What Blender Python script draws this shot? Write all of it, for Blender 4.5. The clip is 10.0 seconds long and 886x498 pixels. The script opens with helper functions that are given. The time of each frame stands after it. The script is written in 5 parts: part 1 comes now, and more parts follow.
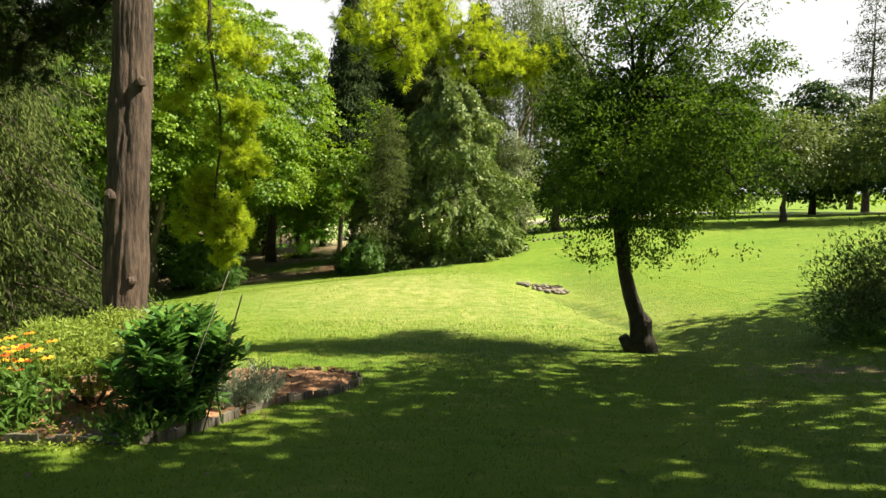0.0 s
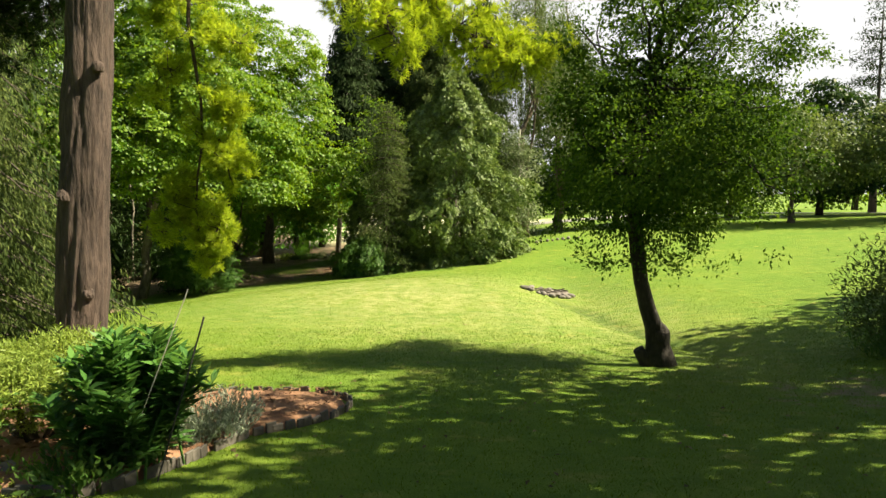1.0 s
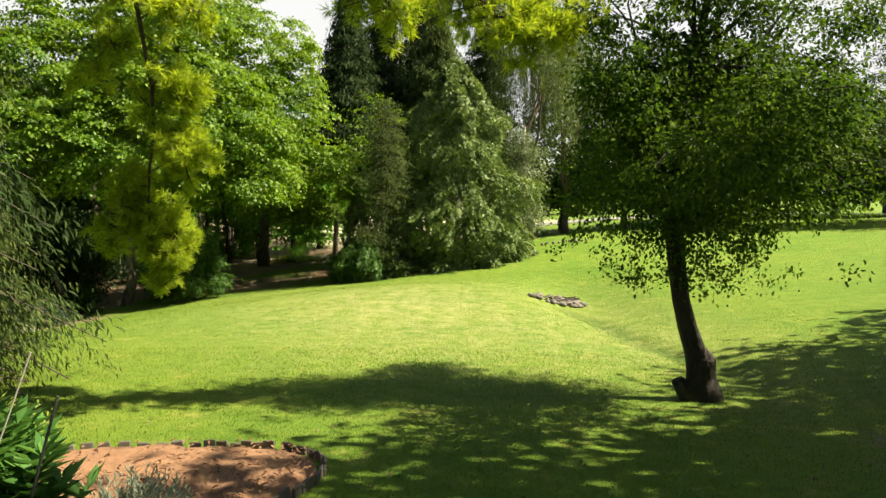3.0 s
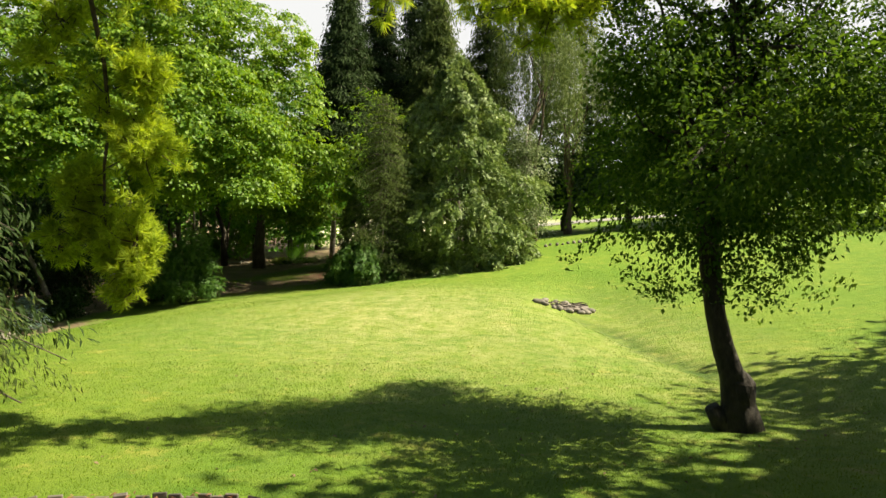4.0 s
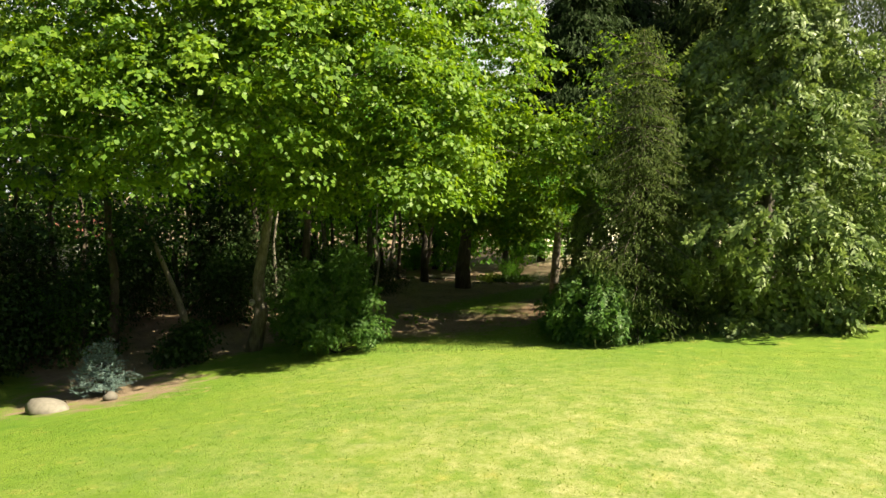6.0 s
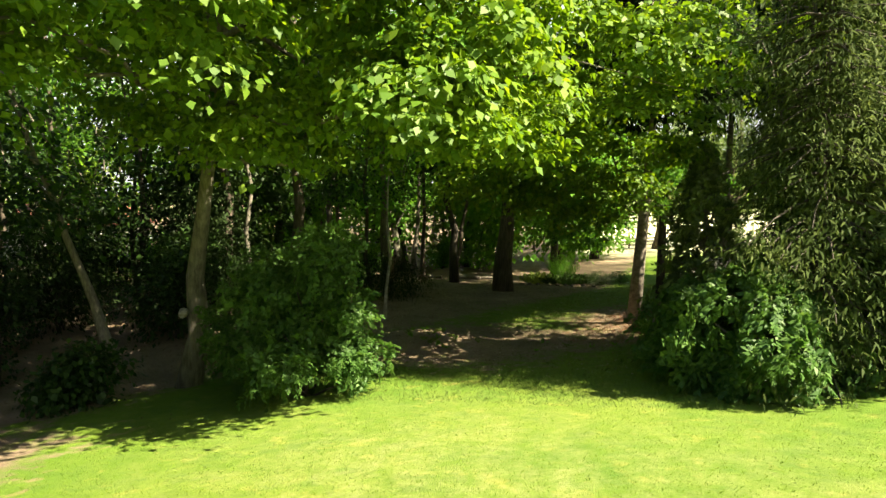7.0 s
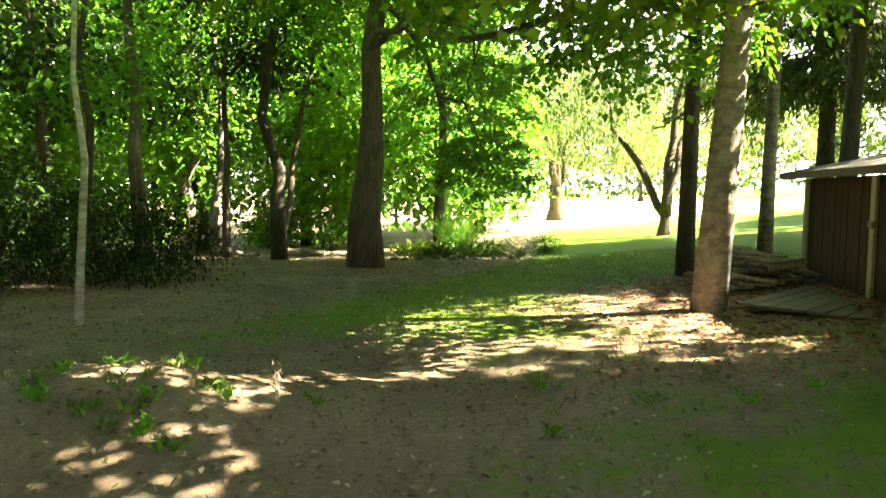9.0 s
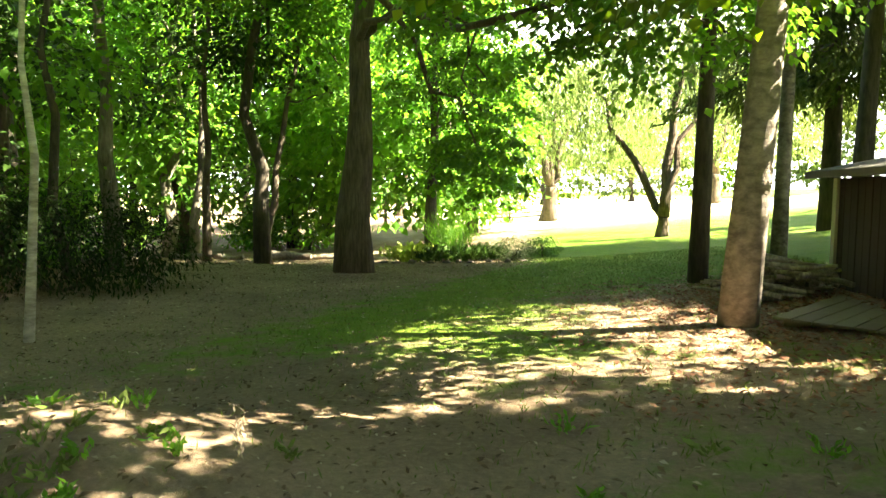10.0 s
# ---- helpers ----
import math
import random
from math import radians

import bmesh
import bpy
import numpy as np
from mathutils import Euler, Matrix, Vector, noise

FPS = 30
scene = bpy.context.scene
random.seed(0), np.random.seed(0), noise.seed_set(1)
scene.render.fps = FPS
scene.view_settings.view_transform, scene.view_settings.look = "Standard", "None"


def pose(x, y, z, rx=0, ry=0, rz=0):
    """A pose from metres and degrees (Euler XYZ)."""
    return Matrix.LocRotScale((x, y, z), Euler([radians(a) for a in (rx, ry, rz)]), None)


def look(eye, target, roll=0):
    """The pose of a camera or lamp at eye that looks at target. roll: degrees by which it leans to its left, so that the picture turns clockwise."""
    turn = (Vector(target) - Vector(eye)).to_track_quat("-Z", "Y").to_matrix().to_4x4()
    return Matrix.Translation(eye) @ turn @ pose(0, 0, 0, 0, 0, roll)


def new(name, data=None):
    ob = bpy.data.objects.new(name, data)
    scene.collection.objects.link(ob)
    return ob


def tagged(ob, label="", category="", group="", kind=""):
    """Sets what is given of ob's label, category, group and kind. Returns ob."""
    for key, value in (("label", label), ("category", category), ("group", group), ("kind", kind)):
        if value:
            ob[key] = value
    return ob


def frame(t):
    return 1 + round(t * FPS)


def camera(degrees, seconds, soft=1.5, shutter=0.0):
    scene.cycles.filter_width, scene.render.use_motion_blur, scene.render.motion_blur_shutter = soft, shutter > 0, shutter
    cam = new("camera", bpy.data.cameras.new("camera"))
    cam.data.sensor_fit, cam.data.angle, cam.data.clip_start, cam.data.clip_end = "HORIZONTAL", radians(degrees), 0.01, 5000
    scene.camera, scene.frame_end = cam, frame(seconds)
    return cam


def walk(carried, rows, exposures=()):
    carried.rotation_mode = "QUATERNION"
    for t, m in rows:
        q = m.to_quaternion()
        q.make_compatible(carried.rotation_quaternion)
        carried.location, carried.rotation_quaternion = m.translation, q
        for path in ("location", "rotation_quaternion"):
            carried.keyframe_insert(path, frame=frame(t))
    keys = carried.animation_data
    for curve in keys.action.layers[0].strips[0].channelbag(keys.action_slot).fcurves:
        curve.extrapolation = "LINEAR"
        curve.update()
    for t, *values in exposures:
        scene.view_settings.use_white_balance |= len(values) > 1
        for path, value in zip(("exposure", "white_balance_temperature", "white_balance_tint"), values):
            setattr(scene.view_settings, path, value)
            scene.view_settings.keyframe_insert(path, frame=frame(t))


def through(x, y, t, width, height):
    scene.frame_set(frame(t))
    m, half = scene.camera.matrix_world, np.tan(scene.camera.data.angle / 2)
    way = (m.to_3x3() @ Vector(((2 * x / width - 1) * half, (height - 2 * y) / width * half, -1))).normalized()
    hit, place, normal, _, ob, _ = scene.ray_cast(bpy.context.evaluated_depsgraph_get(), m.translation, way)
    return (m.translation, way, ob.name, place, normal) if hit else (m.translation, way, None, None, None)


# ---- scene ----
cam = camera(69.3, 10.0, soft=1.5, shutter=0.0)
PITCH = 90.0 -4.97
# seconds, x, y, z, heading
PATH = [
    (0.0, 0.000, 0.000, 4.000, -0.00),
    (0.5, 0.000, 0.505, 4.008, 0.04),
    (1.0, 0.000, 0.988, 4.015, 0.07),
    (1.5, 0.000, 1.482, 4.022, 0.17),
    (2.0, 0.000, 1.976, 4.030, 0.17),
    (2.5, 0.000, 2.497, 4.030, 0.19),
    (4.0, -0.010, 4.215, 4.030, 0.23),
    (4.5, -0.010, 5.800, 4.030, 0.36),
    (5.0, -0.118, 9.191, 4.051, 2.67),
    (5.3, -0.358, 11.421, 4.000, 6.48),
    (5.5, -0.678, 13.138, 4.071, 10.20),
    (5.7, -0.988, 14.623, 4.073, 14.73),
    (6.0, -1.893, 16.965, 3.994, 20.74),
    (6.2, -2.641, 18.513, 3.658, 22.94),
    (7.3, -6.119, 27.670, 2.387, 23.74),
    (7.5, -7.075, 29.607, 1.879, 23.12),
    (7.8, -8.065, 31.978, 1.052, 17.46),
    (8.0, -8.401, 33.003, 0.772, 15.18),
    (8.5, -9.175, 35.848, 0.320, 12.31),
    (9.0, -9.524, 37.322, 0.195, 9.98),
    (9.5, -9.711, 37.940, 0.208, 9.22),
    (10.0, -9.786, 38.250, 0.202, 9.00),
]
walk(cam, [(t, pose(x, y, z, PITCH, 0, yaw)) for t, x, y, z, yaw in PATH],
     [(0.0, 1.65), (2.5, 1.58), (4.0, 1.5), (5.5, 1.42), (6.0, 1.75), (6.2, 1.85), (7.3, 2.7), (7.6, 3.3), (8.0, 3.75), (8.6, 4.3), (9.2, 4.3), (10.0, 4.25)])

# ---------- world and sun ----------
SUN_AZ, SUN_EL = radians(-1.0), radians(47.5)      # azimuth counted from +x towards +y
world = bpy.data.worlds.new("world")
scene.world = world
world.use_nodes = True
wn = world.node_tree.nodes
sky = wn.new("ShaderNodeTexSky")
sky.sky_type, sky.sun_disc = "NISHITA", False
sky.sun_elevation, sky.sun_rotation = SUN_EL, math.pi / 2 - SUN_AZ
sky.air_density, sky.dust_density, sky.ozone_density = 1.6, 2.0, 0.6
haze = wn.new("ShaderNodeHueSaturation")
haze.inputs["Saturation"].default_value = 1.25
world.node_tree.links.new(sky.outputs[0], haze.inputs["Color"])
world.node_tree.links.new(haze.outputs[0], wn["Background"].inputs[0])
wn["Background"].inputs[1].default_value = 0.032
sun_data = bpy.data.lights.new("sun", "SUN")
sun_data.energy, sun_data.angle, sun_data.color = 5.2, radians(0.55), (1.0, 0.89, 0.63)
sun = new("sun", sun_data)
sun_dir = Vector((math.cos(SUN_EL) * math.cos(SUN_AZ), math.cos(SUN_EL) * math.sin(SUN_AZ), math.sin(SUN_EL)))
sun.matrix_world = look((0, 0, 60), Vector((0, 0, 60)) - sun_dir)

rng = np.random.default_rng(7)


# ---------- materials ----------
def material(name):
    m = bpy.data.materials.new(name)
    m.use_nodes = True
    nt = m.node_tree
    return m, nt, nt.nodes, nt.nodes["Principled BSDF"]


def ramp(nt, stops, source):
    r = nt.nodes.new("ShaderNodeValToRGB")
    while len(r.color_ramp.elements) < len(stops):
        r.color_ramp.elements.new(0.5)
    for e, (p, c) in zip(r.color_ramp.elements, stops):
        e.position, e.color = p, (*c, 1)
    nt.links.new(source, r.inputs[0])
    return r.outputs[0]


def noise_at(nt, scale, detail=4.0, rough=0.6, space="Object", stretch=(1, 1, 1)):
    co = nt.nodes.new("ShaderNodeTexCoord")
    mp = nt.nodes.new("ShaderNodeMapping")
    mp.inputs["Scale"].default_value = stretch
    n = nt.nodes.new("ShaderNodeTexNoise")
    n.inputs["Scale"].default_value, n.inputs["Detail"].default_value, n.inputs["Roughness"].default_value = scale, detail, rough
    nt.links.new(co.outputs[space], mp.inputs[0])
    nt.links.new(mp.outputs[0], n.inputs["Vector"])
    return n.outputs["Fac"]


def bump(nt, height, strength, distance, bsdf):
    b = nt.nodes.new("ShaderNodeBump")
    b.inputs["Strength"].default_value, b.inputs["Distance"].default_value = strength, distance
    nt.links.new(height, b.inputs["Height"])
    nt.links.new(b.outputs[0], bsdf.inputs["Normal"])


def mixed(nt, a, b, fac, mode="MIX"):
    m = nt.nodes.new("ShaderNodeMix")
    m.data_type, m.blend_type = "RGBA", mode
    for sock, v in ((m.inputs[0], fac), (m.inputs[6], a), (m.inputs[7], b)):
        if isinstance(v, (int, float)):
            sock.default_value = v
        elif isinstance(v, tuple):
            sock.default_value = (*v, 1)
        else:
            nt.links.new(v, sock)
    return m.outputs[2]


def leaf_material(name, dark, mid, light, through=0.36, rough=0.5):
    """Foliage: colour changes from leaf to leaf and in large patches, light comes through."""
    m, nt, nodes, p = material(name)
    geo = nodes.new("ShaderNodeNewGeometry")
    col = ramp(nt, [(0.0, dark), (0.5, mid), (1.0, light)], geo.outputs["Random Per Island"])
    patch = noise_at(nt, 0.45, 3.0)
    col = mixed(nt, col, ramp(nt, [(0.3, dark), (0.7, light)], patch), 0.35)
    nt.links.new(col, p.inputs["Base Color"])
    p.inputs["Roughness"].default_value = rough
    p.inputs["Specular IOR Level"].default_value = 0.28 if rough < 0.58 else 0.06
    tr = nodes.new("ShaderNodeBsdfTranslucent")
    hue = nodes.new("ShaderNodeHueSaturation")
    hue.inputs["Hue"].default_value, hue.inputs["Saturation"].default_value, hue.inputs["Value"].default_value = 0.487, 1.08, 1.5
    nt.links.new(col, hue.inputs["Color"])
    nt.links.new(hue.outputs[0], tr.inputs["Color"])
    mix = nodes.new("ShaderNodeMixShader")
    mix.inputs[0].default_value = through
    nt.links.new(p.outputs[0], mix.inputs[1])
    nt.links.new(tr.outputs[0], mix.inputs[2])
    nt.links.new(mix.outputs[0], nodes["Material Output"].inputs["Surface"])
    return m


def bark_material(name, dark, light, grain=(9, 9, 1.6), depth=0.02, scale=2.2):
    m, nt, nodes, p = material(name)
    n = noise_at(nt, scale, 7.0, 0.65, "Object", grain)
    blot = noise_at(nt, 1.3, 4.0)
    col = ramp(nt, [(0.38, dark), (0.64, light)], n)
    col = mixed(nt, col, ramp(nt, [(0.35, tuple(c * 0.6 for c in dark)), (0.7, light)], blot), 0.4)
    nt.links.new(col, p.inputs["Base Color"])
    p.inputs["Roughness"].default_value = 0.9
    bump(nt, n, 1.0, depth, p)
    return m


def solid_material(name, dark, light, scale=6.0, rough=0.7, relief=0.004, metal=0.0, stretch=(1, 1, 1)):
    m, nt, nodes, p = material(name)
    n = noise_at(nt, scale, 6.0, 0.65, "Object", stretch)
    big = noise_at(nt, scale * 0.17, 3.0)
    col = ramp(nt, [(0.3, dark), (0.7, light)], n)
    col = mixed(nt, col, ramp(nt, [(0.3, dark), (0.7, light)], big), 0.4)
    info = nodes.new("ShaderNodeObjectInfo")
    col = mixed(nt, col, ramp(nt, [(0.0, tuple(c * 0.75 for c in dark)), (1.0, light)], info.outputs["Random"]), 0.3)
    nt.links.new(col, p.inputs["Base Color"])
    p.inputs["Roughness"].default_value, p.inputs["Metallic"].default_value = rough, metal
    bump(nt, n, 0.8, relief, p)
    return m


def ground_material():
    """Mown lawn, bare soil with litter, dry pale field: blended by the three attributes of the ground."""
    m, nt, nodes, p = material("ground")

    def attr(name):
        a = nodes.new("ShaderNodeAttribute")
        a.attribute_name = name
        return a.outputs["Fac"]

    fine, mid, big = noise_at(nt, 38.0, 6.0, 0.75), noise_at(nt, 2.6, 5.0, 0.65), noise_at(nt, 0.22, 4.0)
    lawn = ramp(nt, [(0.28, (0.038, 0.09, 0.007)), (0.5, (0.098, 0.18, 0.012)), (0.74, (0.185, 0.26, 0.026))], fine)
    lawn = mixed(nt, lawn, ramp(nt, [(0.35, (0.055, 0.14, 0.01)), (0.55, (0.125, 0.215, 0.018)), (0.75, (0.26, 0.29, 0.06))], mid), 0.45)
    lawn = mixed(nt, lawn, ramp(nt, [(0.35, (0.08, 0.165, 0.011)), (0.7, (0.21, 0.25, 0.03))], big), 0.35)
    dry = ramp(nt, [(0.56, (0, 0, 0)), (0.72, (1, 1, 1))], noise_at(nt, 1.7, 7.0, 0.72))
    lawn = mixed(nt, lawn, (0.34, 0.3, 0.075), mixed(nt, (0, 0, 0), dry, 0.65))
    clover = ramp(nt, [(0.55, (0, 0, 0)), (0.66, (1, 1, 1))], noise_at(nt, 1.4, 5.0, 0.6, "Object", (1, 1.6, 1)))
    lawn = mixed(nt, lawn, (0.05, 0.13, 0.012), mixed(nt, (0, 0, 0), clover, 0.45))
    worn = nodes.new("ShaderNodeMath")
    worn.operation = "MULTIPLY"
    nt.links.new(attr("dry"), worn.inputs[0])
    nt.links.new(ramp(nt, [(0.4, (0.1, 0.1, 0.1)), (0.66, (0.85, 0.85, 0.85))], noise_at(nt, 1.9, 8.0, 0.78)), worn.inputs[1])
    lawn = mixed(nt, lawn, ramp(nt, [(0.3, (0.22, 0.22, 0.06)), (0.5, (0.4, 0.37, 0.17)), (0.75, (0.54, 0.46, 0.28))], noise_at(nt, 9.0, 6.0, 0.75)), worn.outputs[0])
    damp = nodes.new("ShaderNodeMath")
    damp.operation = "MULTIPLY"
    nt.links.new(attr("lush"), damp.inputs[0])
    nt.links.new(ramp(nt, [(0.35, (0.1, 0.1, 0.1)), (0.6, (0.9, 0.9, 0.9))], noise_at(nt, 2.2, 5.0, 0.7)), damp.inputs[1])
    lawn = mixed(nt, lawn, (0.035, 0.075, 0.012), damp.outputs[0])
    soil = ramp(nt, [(0.3, (0.072, 0.052, 0.036)), (0.52, (0.215, 0.158, 0.108)), (0.78, (0.42, 0.33, 0.235))], noise_at(nt, 17.0, 8.0, 0.75))
    soil = mixed(nt, soil, ramp(nt, [(0.35, (0.13, 0.092, 0.06)), (0.7, (0.32, 0.245, 0.17))], noise_at(nt, 0.9, 5.0, 0.6)), 0.5)
    field = ramp(nt, [(0.3, (0.5, 0.47, 0.27)), (0.7, (0.74, 0.7, 0.5))], mid)
    edge = nodes.new("ShaderNodeMath")
    edge.operation = "ADD"
    wob = nodes.new("ShaderNodeMath")
    wob.operation, wob.inputs[1].default_value = "MULTIPLY_ADD", 1.3
    wob.inputs[2].default_value = -0.65
    nt.links.new(noise_at(nt, 1.7, 7.0, 0.7), wob.inputs[0])
    nt.links.new(attr("soil"), edge.inputs[0])
    nt.links.new(wob.outputs[0], edge.inputs[1])
    mask = ramp(nt, [(0.38, (0, 0, 0)), (0.62, (1, 1, 1))], edge.outputs[0])
    col = mixed(nt, lawn, soil, mask)
    col = mixed(nt, col, field, attr("field"))
    nt.links.new(col, p.inputs["Base Color"])
    p.inputs["Roughness"].default_value = 0.85
    p.inputs["Specular IOR Level"].default_value = 0.2
    bump(nt, fine, 0.9, 0.035, p)
    return m


GROUND = ground_material()
BARK_PINE = bark_material("pine_bark", (0.014, 0.009, 0.007), (0.105, 0.072, 0.058), (7, 7, 1.6), 0.05, 2.6)
BARK_APPLE = bark_material("apple_bark", (0.012, 0.01, 0.008), (0.05, 0.04, 0.032), (6, 6, 2.5), 0.03, 3.0)
BARK_GREY = bark_material("grey_bark", (0.075, 0.066, 0.052), (0.27, 0.24, 0.19), (6, 6, 1.4), 0.02)
BARK_MAPLE = bark_material("maple_bark", (0.045, 0.034, 0.026), (0.18, 0.14, 0.105), (8, 8, 1.0), 0.03)
BARK_WILLOW = bark_material("willow_bark", (0.035, 0.026, 0.018), (0.16, 0.115, 0.075), (8, 8, 1.0), 0.03)
BARK_SPRUCE = bark_material("spruce_bark", (0.085, 0.068, 0.052), (0.34, 0.29, 0.24), (3, 3, 4.5), 0.025, 2.6)
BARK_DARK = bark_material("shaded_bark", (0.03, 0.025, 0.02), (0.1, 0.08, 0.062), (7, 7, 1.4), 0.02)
DEADWOOD = bark_material("dead_wood", (0.1, 0.085, 0.07), (0.36, 0.31, 0.25), (9, 9, 2), 0.01)
PALE_BARK = bark_material("pale_bark", (0.17, 0.15, 0.125), (0.62, 0.58, 0.52), (2, 2, 6), 0.008)

LEAF_MAPLE = leaf_material("maple_leaf", (0.04, 0.105, 0.01), (0.095, 0.195, 0.018), (0.22, 0.32, 0.03), 0.42)
# Bright leaf green with the look of sunlit foliage put into the colour.
LEAF_GLOW = leaf_material("sunlit_leaf", (0.052, 0.15, 0.018), (0.1, 0.245, 0.03), (0.18, 0.35, 0.048), 0.52)
LEAF_APPLE = leaf_material("apple_leaf", (0.018, 0.05, 0.007), (0.039, 0.09, 0.012), (0.105, 0.175, 0.023), 0.42, 0.6)
LEAF_CEDAR = leaf_material("cedar_spray", (0.045, 0.085, 0.02), (0.105, 0.17, 0.042), (0.24, 0.31, 0.09), 0.26, 0.5)
LEAF_BUSH = leaf_material("bush_leaf", (0.04, 0.105, 0.02), (0.07, 0.155, 0.03), (0.12, 0.21, 0.045), 0.38)
# Raised yellow-green: sunlight on the pine boughs is put into the colour.
NEEDLE_PINE = leaf_material("sunlit_pine_needles", (0.17, 0.26, 0.022), (0.28, 0.38, 0.034), (0.4, 0.48, 0.06), 0.5, 0.6)
# Darker than real needles; the boughs' own shade is put into the colour.
NEEDLE_DARK = leaf_material("shade_dark_needles", (0.012, 0.024, 0.007), (0.021, 0.039, 0.012), (0.04, 0.064, 0.02), 0.15, 0.6)
NEEDLE_OLIVE = leaf_material("olive_needles", (0.03, 0.052, 0.014), (0.06, 0.09, 0.024), (0.12, 0.155, 0.045), 0.35, 0.6)
NEEDLE_GREY = leaf_material("weathered_needles", (0.022, 0.04, 0.012), (0.05, 0.078, 0.022), (0.14, 0.175, 0.05), 0.25, 0.6)
LEAF_WILLOW = leaf_material("willow_leaf", (0.085, 0.135, 0.035), (0.14, 0.2, 0.055), (0.21, 0.27, 0.095), 0.45)
LEAF_SILVER = leaf_material("silver_leaf", (0.06, 0.09, 0.035), (0.11, 0.15, 0.06), (0.22, 0.27, 0.13), 0.3)
# Darkened leaf green: the deep shade of the wood is in the colour.
LEAF_WOOD = leaf_material("shade_dark_leaf", (0.012, 0.034, 0.007), (0.023, 0.058, 0.009), (0.048, 0.095, 0.014), 0.25)
LEAF_ORCHARD = leaf_material("orchard_leaf", (0.05, 0.085, 0.02), (0.085, 0.13, 0.032), (0.14, 0.18, 0.05), 0.35)
LEAF_JUNIPER = leaf_material("juniper_spray", (0.11, 0.18, 0.028), (0.19, 0.27, 0.045), (0.3, 0.37, 0.075), 0.35)
LEAF_SHRUB = leaf_material("broad_leaf", (0.04, 0.115, 0.026), (0.075, 0.185, 0.04), (0.14, 0.27, 0.06), 0.35, 0.28)
LEAF_SAGE = leaf_material("sage_leaf", (0.18, 0.22, 0.16), (0.28, 0.33, 0.25), (0.42, 0.47, 0.37), 0.2, 0.7)
LEAF_BLUE = leaf_material("blue_needles", (0.09, 0.15, 0.14), (0.15, 0.22, 0.21), (0.24, 0.32, 0.3), 0.15, 0.6)
GRASS = leaf_material("grass_blade", (0.05, 0.105, 0.007), (0.105, 0.19, 0.012), (0.185, 0.26, 0.028), 0.3, 0.6)
GRASS_THIN = leaf_material("thin_grass_blade", (0.06, 0.1, 0.022), (0.11, 0.165, 0.04), (0.2, 0.24, 0.08), 0.3, 0.6)
LITTER = leaf_material("leaf_litter", (0.05, 0.036, 0.022), (0.12, 0.085, 0.05), (0.24, 0.18, 0.12), 0.15, 0.8)
NEEDLE_LITTER = leaf_material("needle_litter", (0.1, 0.045, 0.028), (0.2, 0.1, 0.062), (0.34, 0.2, 0.13), 0.1, 0.8)
PALE_LITTER = leaf_material("pale_litter", (0.16, 0.12, 0.08), (0.3, 0.25, 0.18), (0.5, 0.44, 0.34), 0.15, 0.8)
PETAL_YELLOW = leaf_material("yellow_petal", (0.62, 0.26, 0.02), (0.75, 0.38, 0.03), (0.8, 0.5, 0.06), 0.3, 0.5)
PETAL_RUST = leaf_material("rust_petal", (0.4, 0.07, 0.02), (0.52, 0.12, 0.02), (0.62, 0.2, 0.03), 0.3, 0.5)
MULCH = solid_material("bark_mulch", (0.11, 0.05, 0.026), (0.33, 0.18, 0.1), 22.0, 0.9, 0.02)
EDGING = solid_material("edging_stone", (0.055, 0.048, 0.042), (0.17, 0.15, 0.13), 14.0, 0.85, 0.006)
STONE = solid_material("field_stone", (0.09, 0.08, 0.07), (0.24, 0.22, 0.185), 9.0, 0.85, 0.01)
ASH = solid_material("ash_and_twigs", (0.06, 0.05, 0.045), (0.3, 0.26, 0.23), 30.0, 0.95, 0.02)
BROWN_BOARD = solid_material("brown_painted_board", (0.022, 0.01, 0.008), (0.048, 0.02, 0.015), 8.0, 0.92, 0.003, 0, (8, 8, 1))
CREAM_TRIM = solid_material("cream_trim", (0.3, 0.26, 0.17), (0.42, 0.37, 0.25), 7.0, 0.6, 0.002)
ROOFING = solid_material("roof_shingle", (0.03, 0.027, 0.024), (0.065, 0.06, 0.052), 18.0, 0.9, 0.006)
DECK = solid_material("weathered_plank", (0.075, 0.058, 0.04), (0.19, 0.155, 0.11), 5.0, 0.85, 0.004, 0, (1, 9, 9))
FENCE = solid_material("grey_rail", (0.06, 0.05, 0.04), (0.15, 0.125, 0.1), 6.0, 0.9, 0.006)
STEEL = solid_material("dark_stake", (0.03, 0.03, 0.03), (0.08, 0.075, 0.07), 20.0, 0.6, 0.001)
PALE_STAKE = solid_material("pale_stake", (0.4, 0.38, 0.33), (0.55, 0.52, 0.46), 20.0, 0.6, 0.001)
ROAD = solid_material("pale_road", (0.22, 0.21, 0.2), (0.32, 0.31, 0.29), 3.0, 0.9, 0.003)
WHITE_PAINT = solid_material("white_paint", (0.3, 0.28, 0.28), (0.42, 0.4, 0.4), 5.0, 0.5, 0.001)
RED_BRICK = solid_material("red_wall", (0.25, 0.08, 0.06), (0.36, 0.13, 0.1), 6.0, 0.8, 0.004)
GLASS_DARK, _nt, _nd, _p = material("window_glass")
_p.inputs["Base Color"].default_value, _p.inputs["Roughness"].default_value = (0.02, 0.025, 0.03, 1), 0.05


